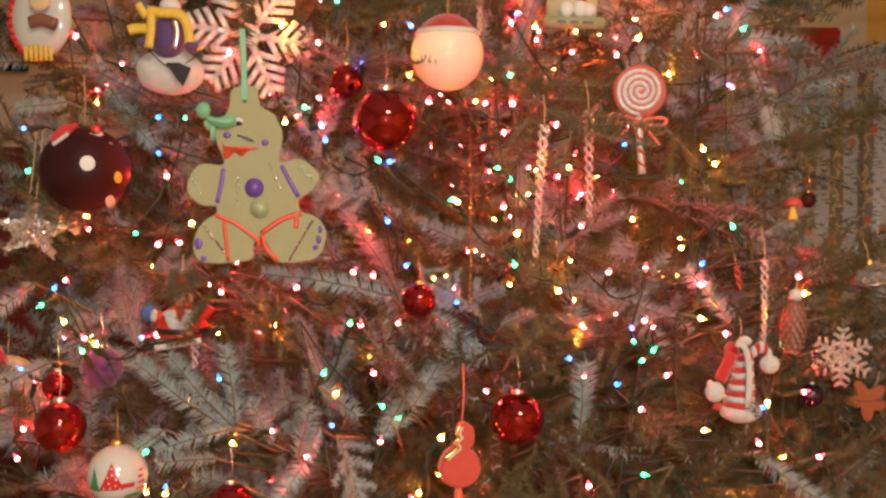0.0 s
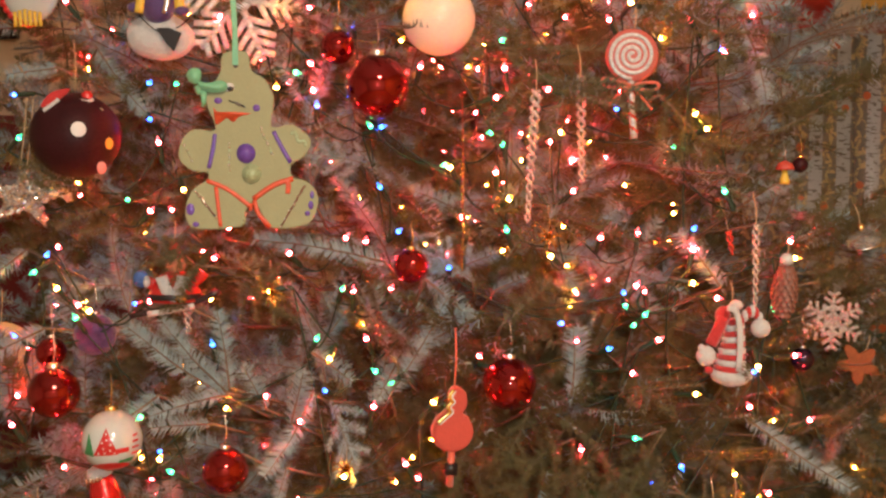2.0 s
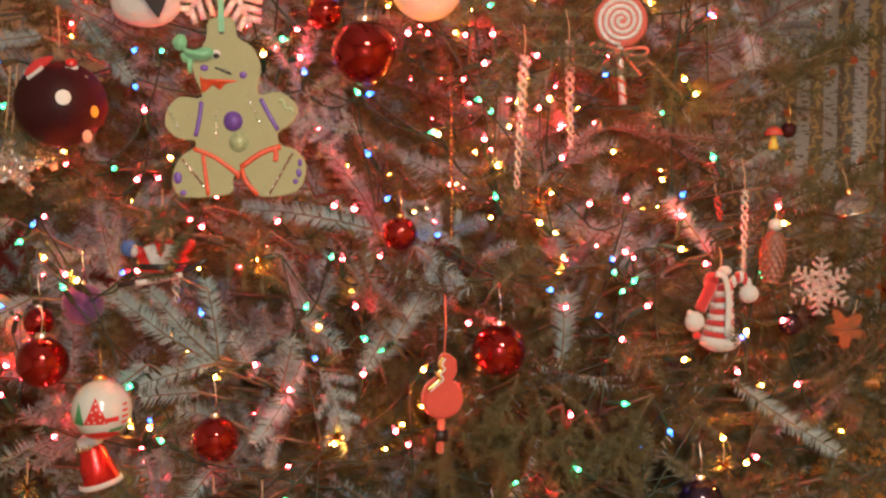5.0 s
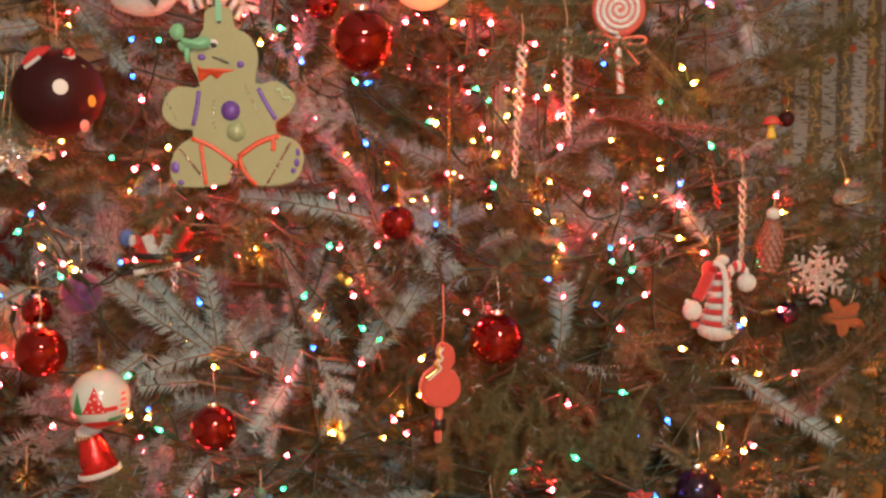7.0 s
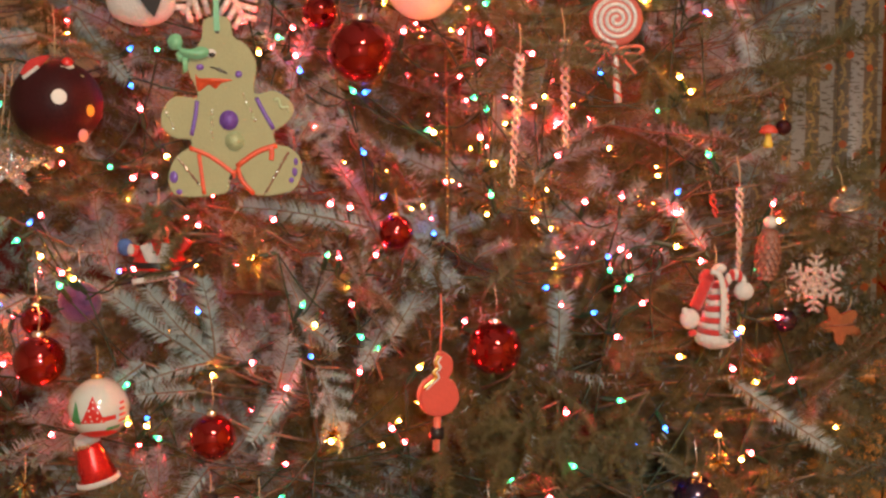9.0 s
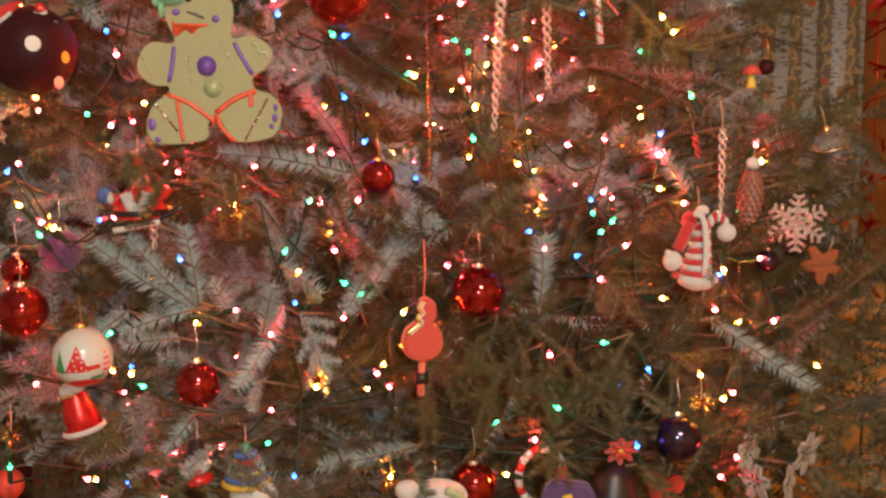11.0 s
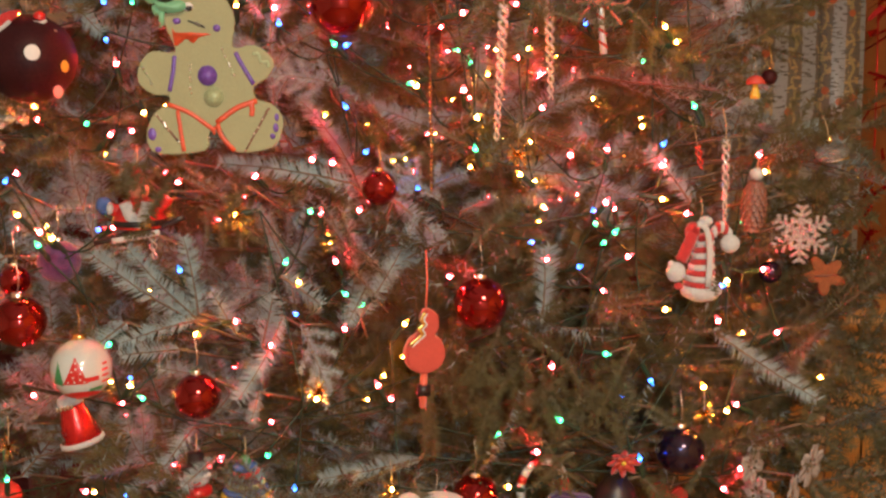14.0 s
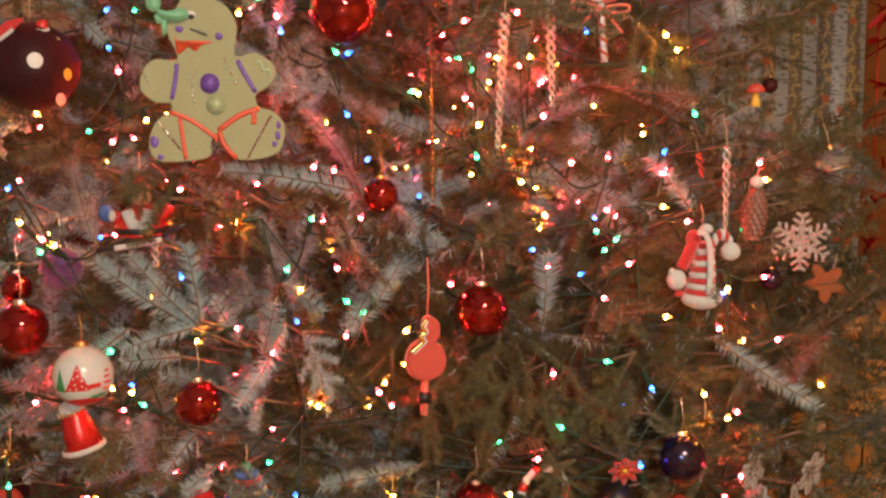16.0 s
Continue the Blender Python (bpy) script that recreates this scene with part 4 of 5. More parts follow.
face_ball((0.004, 1.078, 1.298))


def plaque(place):
    p = thing("plaque_ornament", place, "little picture ornament with white figures above a cream banner", "ornament", "", (0, 2, 0))
    part("back", block(-48 * U, 40 * U, 0, 0.008, -14 * U, 50 * U, 0.001), TAN, p, "tan backing")
    part("banner", block(-54 * U, 54 * U, -0.006, 0.002, -26 * U, -6 * U, 0.0015), FOAM_CREAM, p, "cream banner")
    for i, (x, w) in enumerate(((-22, 16), (0, 14), (24, 20))):
        part("text_bar", block((x - w / 2) * U, (x + w / 2) * U, -0.0066, -0.0058, -19 * U, -14 * U), GREY, p, "dark bar of small writing", False)
    for x, z, r in ((-14, 6, 14), (10, 8, 16), (26, 6, 12), (12, 24, 10)):
        blob((x, z), r, WHITE if r != 10 else RED, p, "figure", "small white figure", (0.9, 0.5, 1), -0.004)
    dangling(p, 50 * U, 95 * U)


plaque((0.127, 1.098, 1.340))


def lollipop(place):
    p = thing("lollipop_ornament", place, "pink and white glittered swirl lollipop with a red bow", "ornament", "", (0, 5, 0))
    bm = lathe([(30 * U, -5 * U), (46 * U, -5 * U), (49 * U, 0), (46 * U, 5 * U), (30 * U, 6 * U)], 40)
    bmesh.ops.rotate(bm, verts=bm.verts[:], matrix=Matrix.Rotation(radians(90), 3, "X"))
    part("disc", bm, CANDY_PINK, p, "coral pink disc")
    pts = []
    for i in range(90):
        a = i / 89 * 3.6 * math.tau
        r = 3 + 40 * i / 89
        pts.append((r * math.cos(a + 1.0), r * math.sin(a + 1.0)))
    stroke(pts, 3.6, SNOW_GLITTER, p, "swirl", -0.0035, "white glitter swirl", 0.7)
    stroke([(2, -46), (8, -90), (18, -150)], 6.5, SNOW_GLITTER, p, "stick", 0.0, "white twisted stick", 1.0)
    hel = [(2 + 16 * i / 40 + 6.2 * math.cos(i * 0.7), -46 - 104 * i / 40, 6.2 * math.sin(i * 0.7)) for i in range(41)]
    part("stick_stripe", tube([(x * U, y * U, z * U) for x, z, y in hel], 2.6 * U, 6), CORAL, p, "red twisted stripe")
    for sg in (-1, 1):
        loop = [(4, -56), (sg * 18, -50), (sg * 46, -46), (sg * 52, -54), (sg * 36, -62), (6, -58)]
        stroke(loop, 3.0, SALMON, p, "bow_loop", -0.006, "coral ribbon loop", 0.8)
        stroke([(4, -58), (sg * 24, -76), (sg * 40 + 4, -96)], 2.4, SALMON, p, "bow_tail", -0.006, "coral ribbon tail", 0.8)
    dangling(p, 48 * U, 90 * U)
    p.scale = (0.92, 0.92, 0.92)


lollipop((0.183, 1.050, 1.260))


def icicle(place, length, lean, label="clear twisted acrylic icicle on a thread", wide=6.0, material=None):
    p = thing("icicle", place, label, "ornament", "icicles", (0, lean, 20))
    n = int(length / (5 * U))
    for ph in (0, math.pi):
        pts = []
        for i in range(n * 2 + 1):
            t = i / (n * 2)
            a = t * length / (34 * U) * math.tau + ph
            w = wide * U * (1.0 - 0.5 * t) * 0.9
            pts.append((w * math.cos(a), w * math.sin(a), -t * length))
        part("twist", tube(pts, wide * 0.5 * U, 7, 0.55), material or ICE, p)
    dangling(p, 0, 0.03)


icicle((0.096, 1.073, 1.230), 228 * U, 4, "long clear twisted acrylic icicle on a thread", 8.0)
icicle((0.139, 1.078, 1.244), 185 * U, -1, "clear twisted acrylic icicle on a thread", 8.0)
icicle((0.307, 1.072, 1.102), 148 * U, 0)
icicle((0.036, 1.117, 1.368), 80 * U, 0)
icicle((-0.240, 1.084, 1.019), 40 * U, 0, "short clear twisted acrylic icicle", 7.0)
icicle((0.299, 1.144, 1.092), 44 * U, -12, "short red twisted icicle between the branches", 6.0, CORAL)


def dark_ball(place):
    p = thing("dotted_ball", place, "large dark maroon ball with coloured dots and candy topping", "ornament", "", (0, 0, 17))
    r = 78 * U
    part("globe", ball(r, (0, 0, 0), (1, 1, 0.95), 40, 24), MAROON_GLASS, p)
    for x, z, q, mt, lb in ((5, 8, 13, WHITE, "white dot"), (55, -15, 10, YELLOW, "yellow dot"), (42, -57, 11, WHITE, "white dot")):
        decal(ellipse(x * U, z * U, q * U * (1 - abs(x) / 160), q * U), r, mt, p, "dot", lb)
    # a little santa head and a red felt leaf glued on the shoulder of the ball
    blob((20, 66), 10, RED, p, "santa_hat", "small red hat", (1.0, 0.8, 1.1), -0.016)
    blob((18, 50), 9, WHITE_CLOTH, p, "beard", "small white beard", (1.0, 0.8, 1.0), -0.020)
    stroke([(9, 59), (20, 57), (31, 61)], 2.6, WHITE_CLOTH, p, "hat_trim", -0.024, "white hat trim")
    blob((34, 40), 13, SAGE, p, "green_base", "sage green base", (1.1, 0.7, 0.7), -0.022)
    blob((-12, 46), 9, RED, p, "berry", "dull red berry", (1.1, 0.8, 0.9), -0.020)
    part("red_leaf", plate(smooth_outline(scaled([(-56, 48), (-38, 72), (-8, 78), (-24, 60), (-40, 48)]), 3), 0.006, 0.001, -0.026), RED_FELT, p, "folded red felt leaf", False)
    stroke([(-52, 40), (-38, 50), (-26, 60)], 3.4, WHITE_CLOTH, p, "leaf_trim", -0.026, "white leaf trim")
    dangling(p, r, r + 0.05)


dark_ball((-0.347, 1.092, 1.189))


def silver_star(place):
    p = thing("star_ornament", place, "crumpled silver glitter star on two thin threads", "ornament", "", (0, 6, 15))
    pts = []
    for i in range(10):
        a = math.pi / 2 + i * math.pi / 5
        r = (74 if i % 2 == 0 else 30) * U
        pts.append((r * math.cos(a) * 1.05, r * math.sin(a) * 0.75))
    bm = bmesh.new()
    ring = [bm.verts.new((x, 0, z)) for x, z in pts]
    f, b = bm.verts.new((0, -0.014, 0)), bm.verts.new((0, 0.014, 0))
    for i in range(10):
        bm.faces.new((ring[i], ring[(i + 1) % 10], f))
        bm.faces.new((ring[(i + 1) % 10], ring[i], b))
    bmesh.ops.subdivide_edges(bm, edges=bm.edges[:], cuts=4, use_grid_fill=True)
    for v in bm.verts:
        v.co += Vector((0.006 * noise.noise(v.co * 220), 0.012 * noise.noise(v.co * 320), 0.006 * noise.noise(v.co * 260 + Vector((3, 1, 2)))))
    bmesh.ops.recalc_face_normals(bm, faces=bm.faces[:])
    part("star", bm, SILVER_GLITTER, p, "", False)
    q = random.Random(5)
    flakes = bmesh.new()
    for k in range(420):
        i, t, v = q.randrange(10), q.random(), q.random() ** 0.6
        a, c = Vector(pts[i]), Vector(pts[(i + 1) % 10])
        m = a.lerp(c, t) * v
        o = Vector((m.x, -0.016 * (1 - v) - 0.005, m.y)) + Vector((q.gauss(0, 0.002), q.gauss(0, 0.002), q.gauss(0, 0.002)))
        n = Vector((q.gauss(0, 0.6), -1, q.gauss(0, 0.6))).normalized()
        e = n.cross(Vector((q.gauss(0, 1), 0.1, q.gauss(0, 1)))).normalized() * q.uniform(0.0006, 0.0014)
        h = n.cross(e)
        top = [flakes.verts.new(o + w) for w in (e, h, -e, -h)]
        low = [flakes.verts.new(o + w - n * 0.0003) for w in (e, h, -e, -h)]
        flakes.faces.new(top)
        flakes.faces.new(low[::-1])
        for j in range(4):
            flakes.faces.new((top[j], low[j], low[(j + 1) % 4], top[(j + 1) % 4]))
    tagged(part("glitter", flakes, MIRROR, p, "loose mirror-bright silver flakes", False), "loose mirror-bright silver flakes", "", "", "stuff")
    dangling(p, 50 * U, 175 * U, THREAD, 0.0)
    dangling(p, 50 * U, 175 * U, THREAD, -0.006)


silver_star((-0.395, 1.082, 1.129))


def round_face(place):
    p = thing("round_plaque", place, "round pink painted ornament with a scalloped red rim", "ornament", "", (0, 0, -10))
    part("face", ball(60 * U, (0, 0, 0), (1, 0.4, 1.25), 32, 20), WHITE_GLOSS, p, "pale glossy face")
    bm = bmesh.new()
    for i in range(16):
        a = 1.7 + i * 2.9 / 15
        bmesh.ops.create_icosphere(bm, subdivisions=2, radius=9 * U, matrix=Matrix.Translation((62 * U * math.cos(a), 0, 76 * U * math.sin(a))))
    part("rim", bm, RED, p, "scalloped red rim")
    for i in range(6):
        stroke([(-22 + i * 10, -52 + abs(i - 2) * -2), (-20 + i * 10, -84)], 4, YELLOW, p, "fringe", -0.012, "straw yellow fringe")
    stroke([(-6, -14), (18, -10), (46, -20)], 12, CONE, p, "brown_band", -0.018, "brown painted band")
    blob((16, 24), 24, TAN, p, "patch", "tan painted patch", (0.9, 0.3, 0.8), -0.020)
    dangling(p, 76 * U, 130 * U)


round_face((-0.416, 1.174, 1.349))


def little_santa(place):
    p = thing("santa_ornament", place, "small santa in red suit with gold belt buckle", "ornament")
    bm = lathe([(20 * U, -24 * U), (42 * U, -21 * U), (46 * U, -8 * U), (34 * U, 18 * U), (16 * U, 32 * U)], 24)
    part("suit", bm, RED, p)
    stroke([(-14, 26), (-4, 0), (6, -10), (18, 6), (24, 26)], 11, WHITE_CLOTH, p, "beard", -0.022, "white beard")
    blob((4, 44), 17, SKIN, p, "head", "peach head", (1, 0.9, 0.9), -0.004)
    part("hat", lathe([(18 * U, 54 * U), (15 * U, 64 * U), (5 * U, 84 * U)], 16), RED, p, "red hat")
    part("belt", lathe([(46.5 * U, -16 * U), (47.5 * U, -15 * U), (47 * U, -7 * U), (46 * U, -6 * U)], 24), BLACK, p, "black belt")
    part("buckle", block(12 * U, 30 * U, -0.0275, -0.024, -19 * U, -5 * U, 0.001), GOLD, p, "gold buckle")
    stroke([(-30, 10), (-42, 14), (-50, 18)], 11, RED, p, "sleeve", -0.012, "red sleeve")
    blob((-52, 20), 14, BLUE_FELT, p, "mitten", "blue mitten", (1, 0.8, 1.1), -0.014)
    blob((-42, 16), 9, WHITE_CLOTH, p, "cuff", "white cuff", (0.7, 0.9, 1.2), -0.016)
    stroke([(30, 12), (46, 22), (54, 32)], 11, RED, p, "sleeve", -0.010, "red sleeve")
    stroke([(-40, -40), (0, -34), (40, -26)], 5, WHITE_CLOTH, p, "hem", -0.018, "white hem")
    stroke([(-76, -46), (-20, -34), (30, -24), (80, -2)], 5, BLACK, p, "rail", -0.008, "dark curved rail")
    dangling(p, 84 * U, 120 * U)


little_santa((-0.251, 1.079, 1.041))


def painted_ball(place):
    p = thing("painted_ball", place, "white glossy glass ball painted with festive trees", "ornament", "", (-6, 0, 18))
    r = 52 * U
    part("globe", ball(r, (0, 0, 0), (1, 1, 1), 40, 24), WHITE_GLOSS, p)
    part("cap", lathe([(12 * U, r * 0.94), (12 * U, r * 1.14), (4 * U, r * 1.16)], 16), GOLD, p, "gold cap")
    decal([(-32 * U, -20 * U), (-11 * U, 26 * U), (8 * U, -20 * U)], r, RED, p, "painted_tree", "red dotted painted tree")
    for x, z in ((-16, -8), (-11, 6), (-5, -12), (-24, -16), (-11, 16), (-4, -2), (-14, -16), (2, -17), (-18, 2)):
        decal(ellipse(x * U, z * U, 1.7 * U, 1.7 * U, 8), r * 1.008, WHITE, p, "paint_dot")
    decal([(-46 * U, -18 * U), (-38 * U, 20 * U), (-31 * U, -22 * U)], r, GREEN_PAINT, p, "painted_tree", "green painted tree")
    decal([(10 * U, -30 * U), (34 * U, -26 * U), (30 * U, -33 * U), (8 * U, -36 * U)], r, GREEN_PAINT, p, "painted_bough", "green painted bough")
    decal([(4 * U, -18 * U), (26 * U, -16 * U), (26 * U, -8 * U), (4 * U, -10 * U)], r, RED, p, "painted_band", "red dotted band")
    for i in range(4):
        decal([((30 + i) * U, (-22 + i * 10) * U), ((44 - i) * U, (-20 + i * 10) * U), ((43 - i) * U, (-16 + i * 10) * U), ((30 + i) * U, (-18 + i * 10) * U)], r, RED, p, "painted_stripe", "red painted stripe")
    decal(ellipse(-2 * U, -40 * U, 30 * U, 6 * U), r, RED, p, "painted_band", "red band")
    dangling(p, r * 1.15, r * 1.15 + 0.03, GOLD)


painted_ball((-0.307, 1.053, 0.900))


def red_robe(place):
    p = thing("robed_figure", place, "bell-shaped satin red robe ornament with white trim", "ornament", "", (0, -13, 0))
    part("robe", lathe([(34 * U, -46 * U), (38 * U, -40 * U), (31 * U, -10 * U), (24 * U, 20 * U), (18 * U, 34 * U)], 28), RED_FOIL, p, "shiny red robe")
    part("hem", lathe([(36 * U, -52 * U), (42 * U, -48 * U), (41 * U, -41 * U), (36 * U, -40 * U)], 28), WHITE_CLOTH, p, "white hem")
    part("collar", lathe([(19 * U, 28 * U), (25 * U, 32 * U), (23 * U, 44 * U), (12 * U, 50 * U)], 24), WHITE_CLOTH, p, "white collar")
    for i in range(5):
        stroke([(-20 + i * 7, 34), (-21 + i * 7, 24)], 2.6, SILVER, p, "fringe", -0.013, "silver fringe")
    dangling(p, 50 * U, 80 * U)
    p.scale = (0.92, 0.92, 0.92)


red_robe((-0.320, 1.069, 0.847))


def guitar(place):
    p = thing("guitar_ornament", place, "coral red toy guitar hanging upside down on a red thread", "ornament", "", (0, 3, 14))
    out = smooth_outline(scaled([(0, -36), (24, -26), (33, -4), (24, 18), (14, 26), (20, 40), (18, 58), (6, 68), (-4, 66), (-8, 52), (-4, 40), (-14, 28), (-26, 18), (-33, -4), (-24, -26)]), 4)
    part("body", plate(out, 0.012, 0.0015, -0.006), CORAL, p, "coral red body", False)
    edge = smooth_outline(scaled([(0, -38), (25, -28), (35, -4), (26, 19), (16, 27), (22, 40), (20, 59), (6, 70), (-5, 68), (-10, 52), (-6, 40), (-16, 29), (-28, 19), (-35, -4), (-25, -28)]), 4)
    part("edge", plate(edge, 0.005, 0.001, -0.001), SALMON, p, "paler red edge", False)
    part("neck", block(-5 * U, 5 * U, -0.003, 0.004, -96 * U, -34 * U, 0.0008), SALMON, p, "pale red neck")
    part("peg_head", block(-10 * U, 11 * U, -0.004, 0.004, -76 * U, -56 * U, 0.001), BLACK, p, "dark bridge piece")
    stroke([(-4, 66), (-10, 54), (-5, 46), (-13, 38), (-8, 30), (-18, 20), (-28, 12)], 3.6, GOLD, p, "pickguard", -0.0062, "gold flame-shaped trim")
    stroke([(-1, 64), (-6, 54), (-1, 46), (-8, 38), (-3, 30), (-13, 20), (-24, 10)], 1.4, WHITE, p, "trim_edge", -0.0068, "thin white trim edge")
    dangling(p, 66 * U, 165 * U, SALMON, 0.0, 0.0008)


guitar((0.015, 0.998, 0.922))


def scarf_snowman(place):
    p = thing("snowman_ornament", place, "white plush snowman in red and white striped scarf", "ornament", "", (0, 0, 0))
    bm = ball(36 * U, (1 * U, 0, -53 * U), (1.0, 0.8, 0.56), 28, 16)
    for v in bm.verts:
        v.co += v.normal * 2.2 * U * noise.noise(v.co * 120)
    part("base", bm, WHITE_CLOTH, p, "white plush base")
    for i in range(9):
        t = i / 8
        w, cx = 28 - 13 * t, -3 + 10 * t
        bm = lathe([(w * U * 0.88, -5.2 * U), (w * U, -3.4 * U), (w * U, 3.4 * U), (w * U * 0.88, 5.2 * U)], 22)
        bmesh.ops.rotate(bm, verts=bm.verts[:], matrix=Matrix.Rotation(0.10 - 0.35 * t, 3, "Y"))
        bmesh.ops.translate(bm, verts=bm.verts[:], vec=(cx * U, 0, (-42 + 10.4 * i) * U))
        part("stripe", bm, RED_FELT if i % 2 == 0 else WHITE_CLOTH, p, "red striped band" if i % 2 == 0 else "white striped band")
    stroke([(-16, 68), (-2, 62), (5, 40), (7, 5), (5, -42)], 5.5, WHITE_CLOTH, p, "front_band", -0.0165, "white front band")
    for i in range(6):
        a = i / 5
        bm = ball(9.5 * U, ((14 + 32 * a) * U, -0.004, (42 + 22 * math.sin(a * 2.5) - 8 * a) * U), (0.62, 1, 1.15), 16, 10)
        part("arm_stripe", bm, WHITE_CLOTH if i % 2 else RED_FELT, p)
    blob((47, 30), 17, WHITE_CLOTH, p, "mitten", "white mitten", (1, 0.8, 0.95), -0.006)
    blob((-47, -18), 17, WHITE_CLOTH, p, "mitten", "white mitten", (1, 0.8, 1.05), -0.006)
    blob((-56, -4), 6, WHITE_CLOTH, p, "thumb", "white thumb", (1, 0.8, 1.2), -0.008)
    stroke([(-16, 50), (-26, 26), (-38, 0)], 11, RED_FELT, p, "sleeve", -0.004, "red sleeve")
    part("cap", ball(15 * U, (-16 * U, 0, 50 * U), (0.9, 0.8, 1.2), 18, 12), RED_FELT, p, "red cap")
    blob((4, 70), 10, WHITE_CLOTH, p, "head", "white head", (1.2, 0.9, 0.9), -0.006)
    blob((-40, -44), 8, RED_FELT, p, "tassel", "red tassel", (1, 0.8, 0.8), -0.002)
    dangling(p, 78 * U, 110 * U)


scarf_snowman((0.2838, 1.068, 0.9871))


def mushroom(place):
    p = thing("mushroom_ornament", place, "tiny red-capped yellow mushroom hanging on a thread", "ornament")
    part("cap", lathe([(6 * U, -4 * U), (19 * U, -5 * U), (20 * U, -1 * U), (14 * U, 10 * U), (4 * U, 14 * U)], 20), CORAL, p, "coral red cap")
    part("stem", lathe([(9 * U, -36 * U), (11 * U, -30 * U), (7 * U, -16 * U), (6 * U, -4 * U)], 14), YELLOW, p, "yellow stem")
    dangling(p, 14 * U, 56 * U, SILVER)
    p.scale = (0.78, 0.78, 0.78)


mushroom((0.326, 1.048, 1.156))
glass_ball((0.380, 1.172, 1.160), 15 * U, "tiny dull red ball beside a mushroom", MAROON_GLASS, GOLD, 0.02)


def pine_cone(place):
    p = thing("cone_ornament", place, "rose-brown glass pine cone with a white top", "ornament", "", (0, 4, 0))
    part("core", ball(20 * U, (0, 0, -8 * U), (1, 1, 2.3), 20, 14), CONE, p)
    sc = ball(5.4 * U, (0, 0, 0), (1, 0.45, 1.5), 8, 6)
    me = bpy.data.meshes.new("scale")
    sc.to_mesh(me)
    sc.free()
    me.materials.append(CONE)
    for r in range(9):
        z = -48 + r * 9.5
        w = 21 * math.sqrt(max(0.05, 1 - ((z + 8) / 47) ** 2))
        for k in range(10):
            a = (k + 0.5 * (r % 2)) * math.tau / 10
            o = obj("scale", me, p)
            o.matrix_local = Matrix.Translation((w * U * math.cos(a), w * U * math.sin(a), z * U)) @ Matrix.Rotation(a - math.pi / 2, 4, "Z") @ Matrix.Rotation(0.3, 4, "X")
    blob((0, 48), 13, WHITE_GLOSS, p, "top", "white glossy top", (1, 1, 0.9))
    dangling(p, 58 * U, 90 * U)


pine_cone((0.340, 1.087, 1.041))


def clear_pot(place):
    p = thing("glass_ornament", place, "clear glass bauble with a gold loop", "ornament", "", (0, -12, 0))
    part("body", lathe([(8 * U, -18 * U), (28 * U, -14 * U), (34 * U, -2 * U), (24 * U, 10 * U), (9 * U, 18 * U)], 28), CLEAR_GLASS, p, "clear glass body")
    part("loop", lathe([(6 * U, 16 * U), (8 * U, 20 * U), (6 * U, 30 * U), (2 * U, 32 * U)], 12), GOLD, p, "gold loop")
    part("rim", lathe([(28 * U, -16 * U), (30 * U, -15 * U), (30 * U, -13 * U), (28 * U, -12 * U)], 28), SILVER, p, "silver rim")
    dangling(p, 30 * U, 70 * U)


clear_pot((0.443, 1.160, 1.082))


def bead_strand(place, length):
    p = thing("bead_strand", place, "thin hanging strand of small dark gold beads", "ornament")
    dangling(p, -length, 0.0, OAK_DARK, 0, 0.0006)
    r = random.Random(3)
    z = -0.03
    while z > -length:
        part("bead", ball(r.uniform(1.5, 2.4) * U, (0.0006 * math.sin(z * 90), 0, z), (1, 1, 1.3), 8, 6), GOLD if r.random() < 0.6 else OAK_DARK, p)
        z -= r.uniform(3.5, 7) * U


bead_strand((0.026, 1.069, 1.223), 300 * U)


def top_hat_snowman(place):
    p = thing("snowman_ornament", place, "small snowman head with a black hat and red collar", "ornament")
    blob((0, 0), 24, WHITE_GLOSS, p, "head", "white head", (1, 0.8, 0.8))
    part("hat", lathe([(26 * U, 14 * U), (26 * U, 18 * U), (16 * U, 20 * U), (14 * U, 44 * U), (2 * U, 45 * U)], 20), BLACK, p, "black hat")
    stroke([(-4, 0), (14, 6), (28, 12)], 3.5, WHITE, p, "nose", -0.012, "pointed nose")
    stroke([(-10, -2), (0, -8), (10, -4)], 2, RED, p, "mouth", -0.0115, "red smile")
    part("collar", lathe([(22 * U, -34 * U), (27 * U, -28 * U), (24 * U, -18 * U), (16 * U, -16 * U)], 20), RED, p, "red collar")
    dangling(p, 45 * U, 75 * U)


top_hat_snowman((-0.206, 1.061, 0.788))


def striped_hat_snowman(place):
    p = thing("snowman_ornament", place, "white glass snowman with a striped knitted hat", "ornament")
    blob((12, -36), 40, WHITE_GLOSS, p, "head", "white head", (1.1, 0.9, 0.8))
    for i, mt in enumerate((YELLOW, BLUE_FELT, SAGE, PURPLE_FELT, RED_FELT, BLUE_FELT)):
        w = 44 - i * 4.5
        part("hat_band", lathe([(w * U * 0.94, (-20 + i * 10) * U), (w * U, (-17 + i * 10) * U), (w * U, (-13 + i * 10) * U), (w * U * 0.94, (-10 + i * 10) * U)], 22), mt, p, "knitted hat band")
    blob((0, 46), 10, GREEN_PAINT, p, "pompom", "green pompom")
    dangling(p, 52 * U, 85 * U)


striped_hat_snowman((-0.157, 1.045, 0.783))


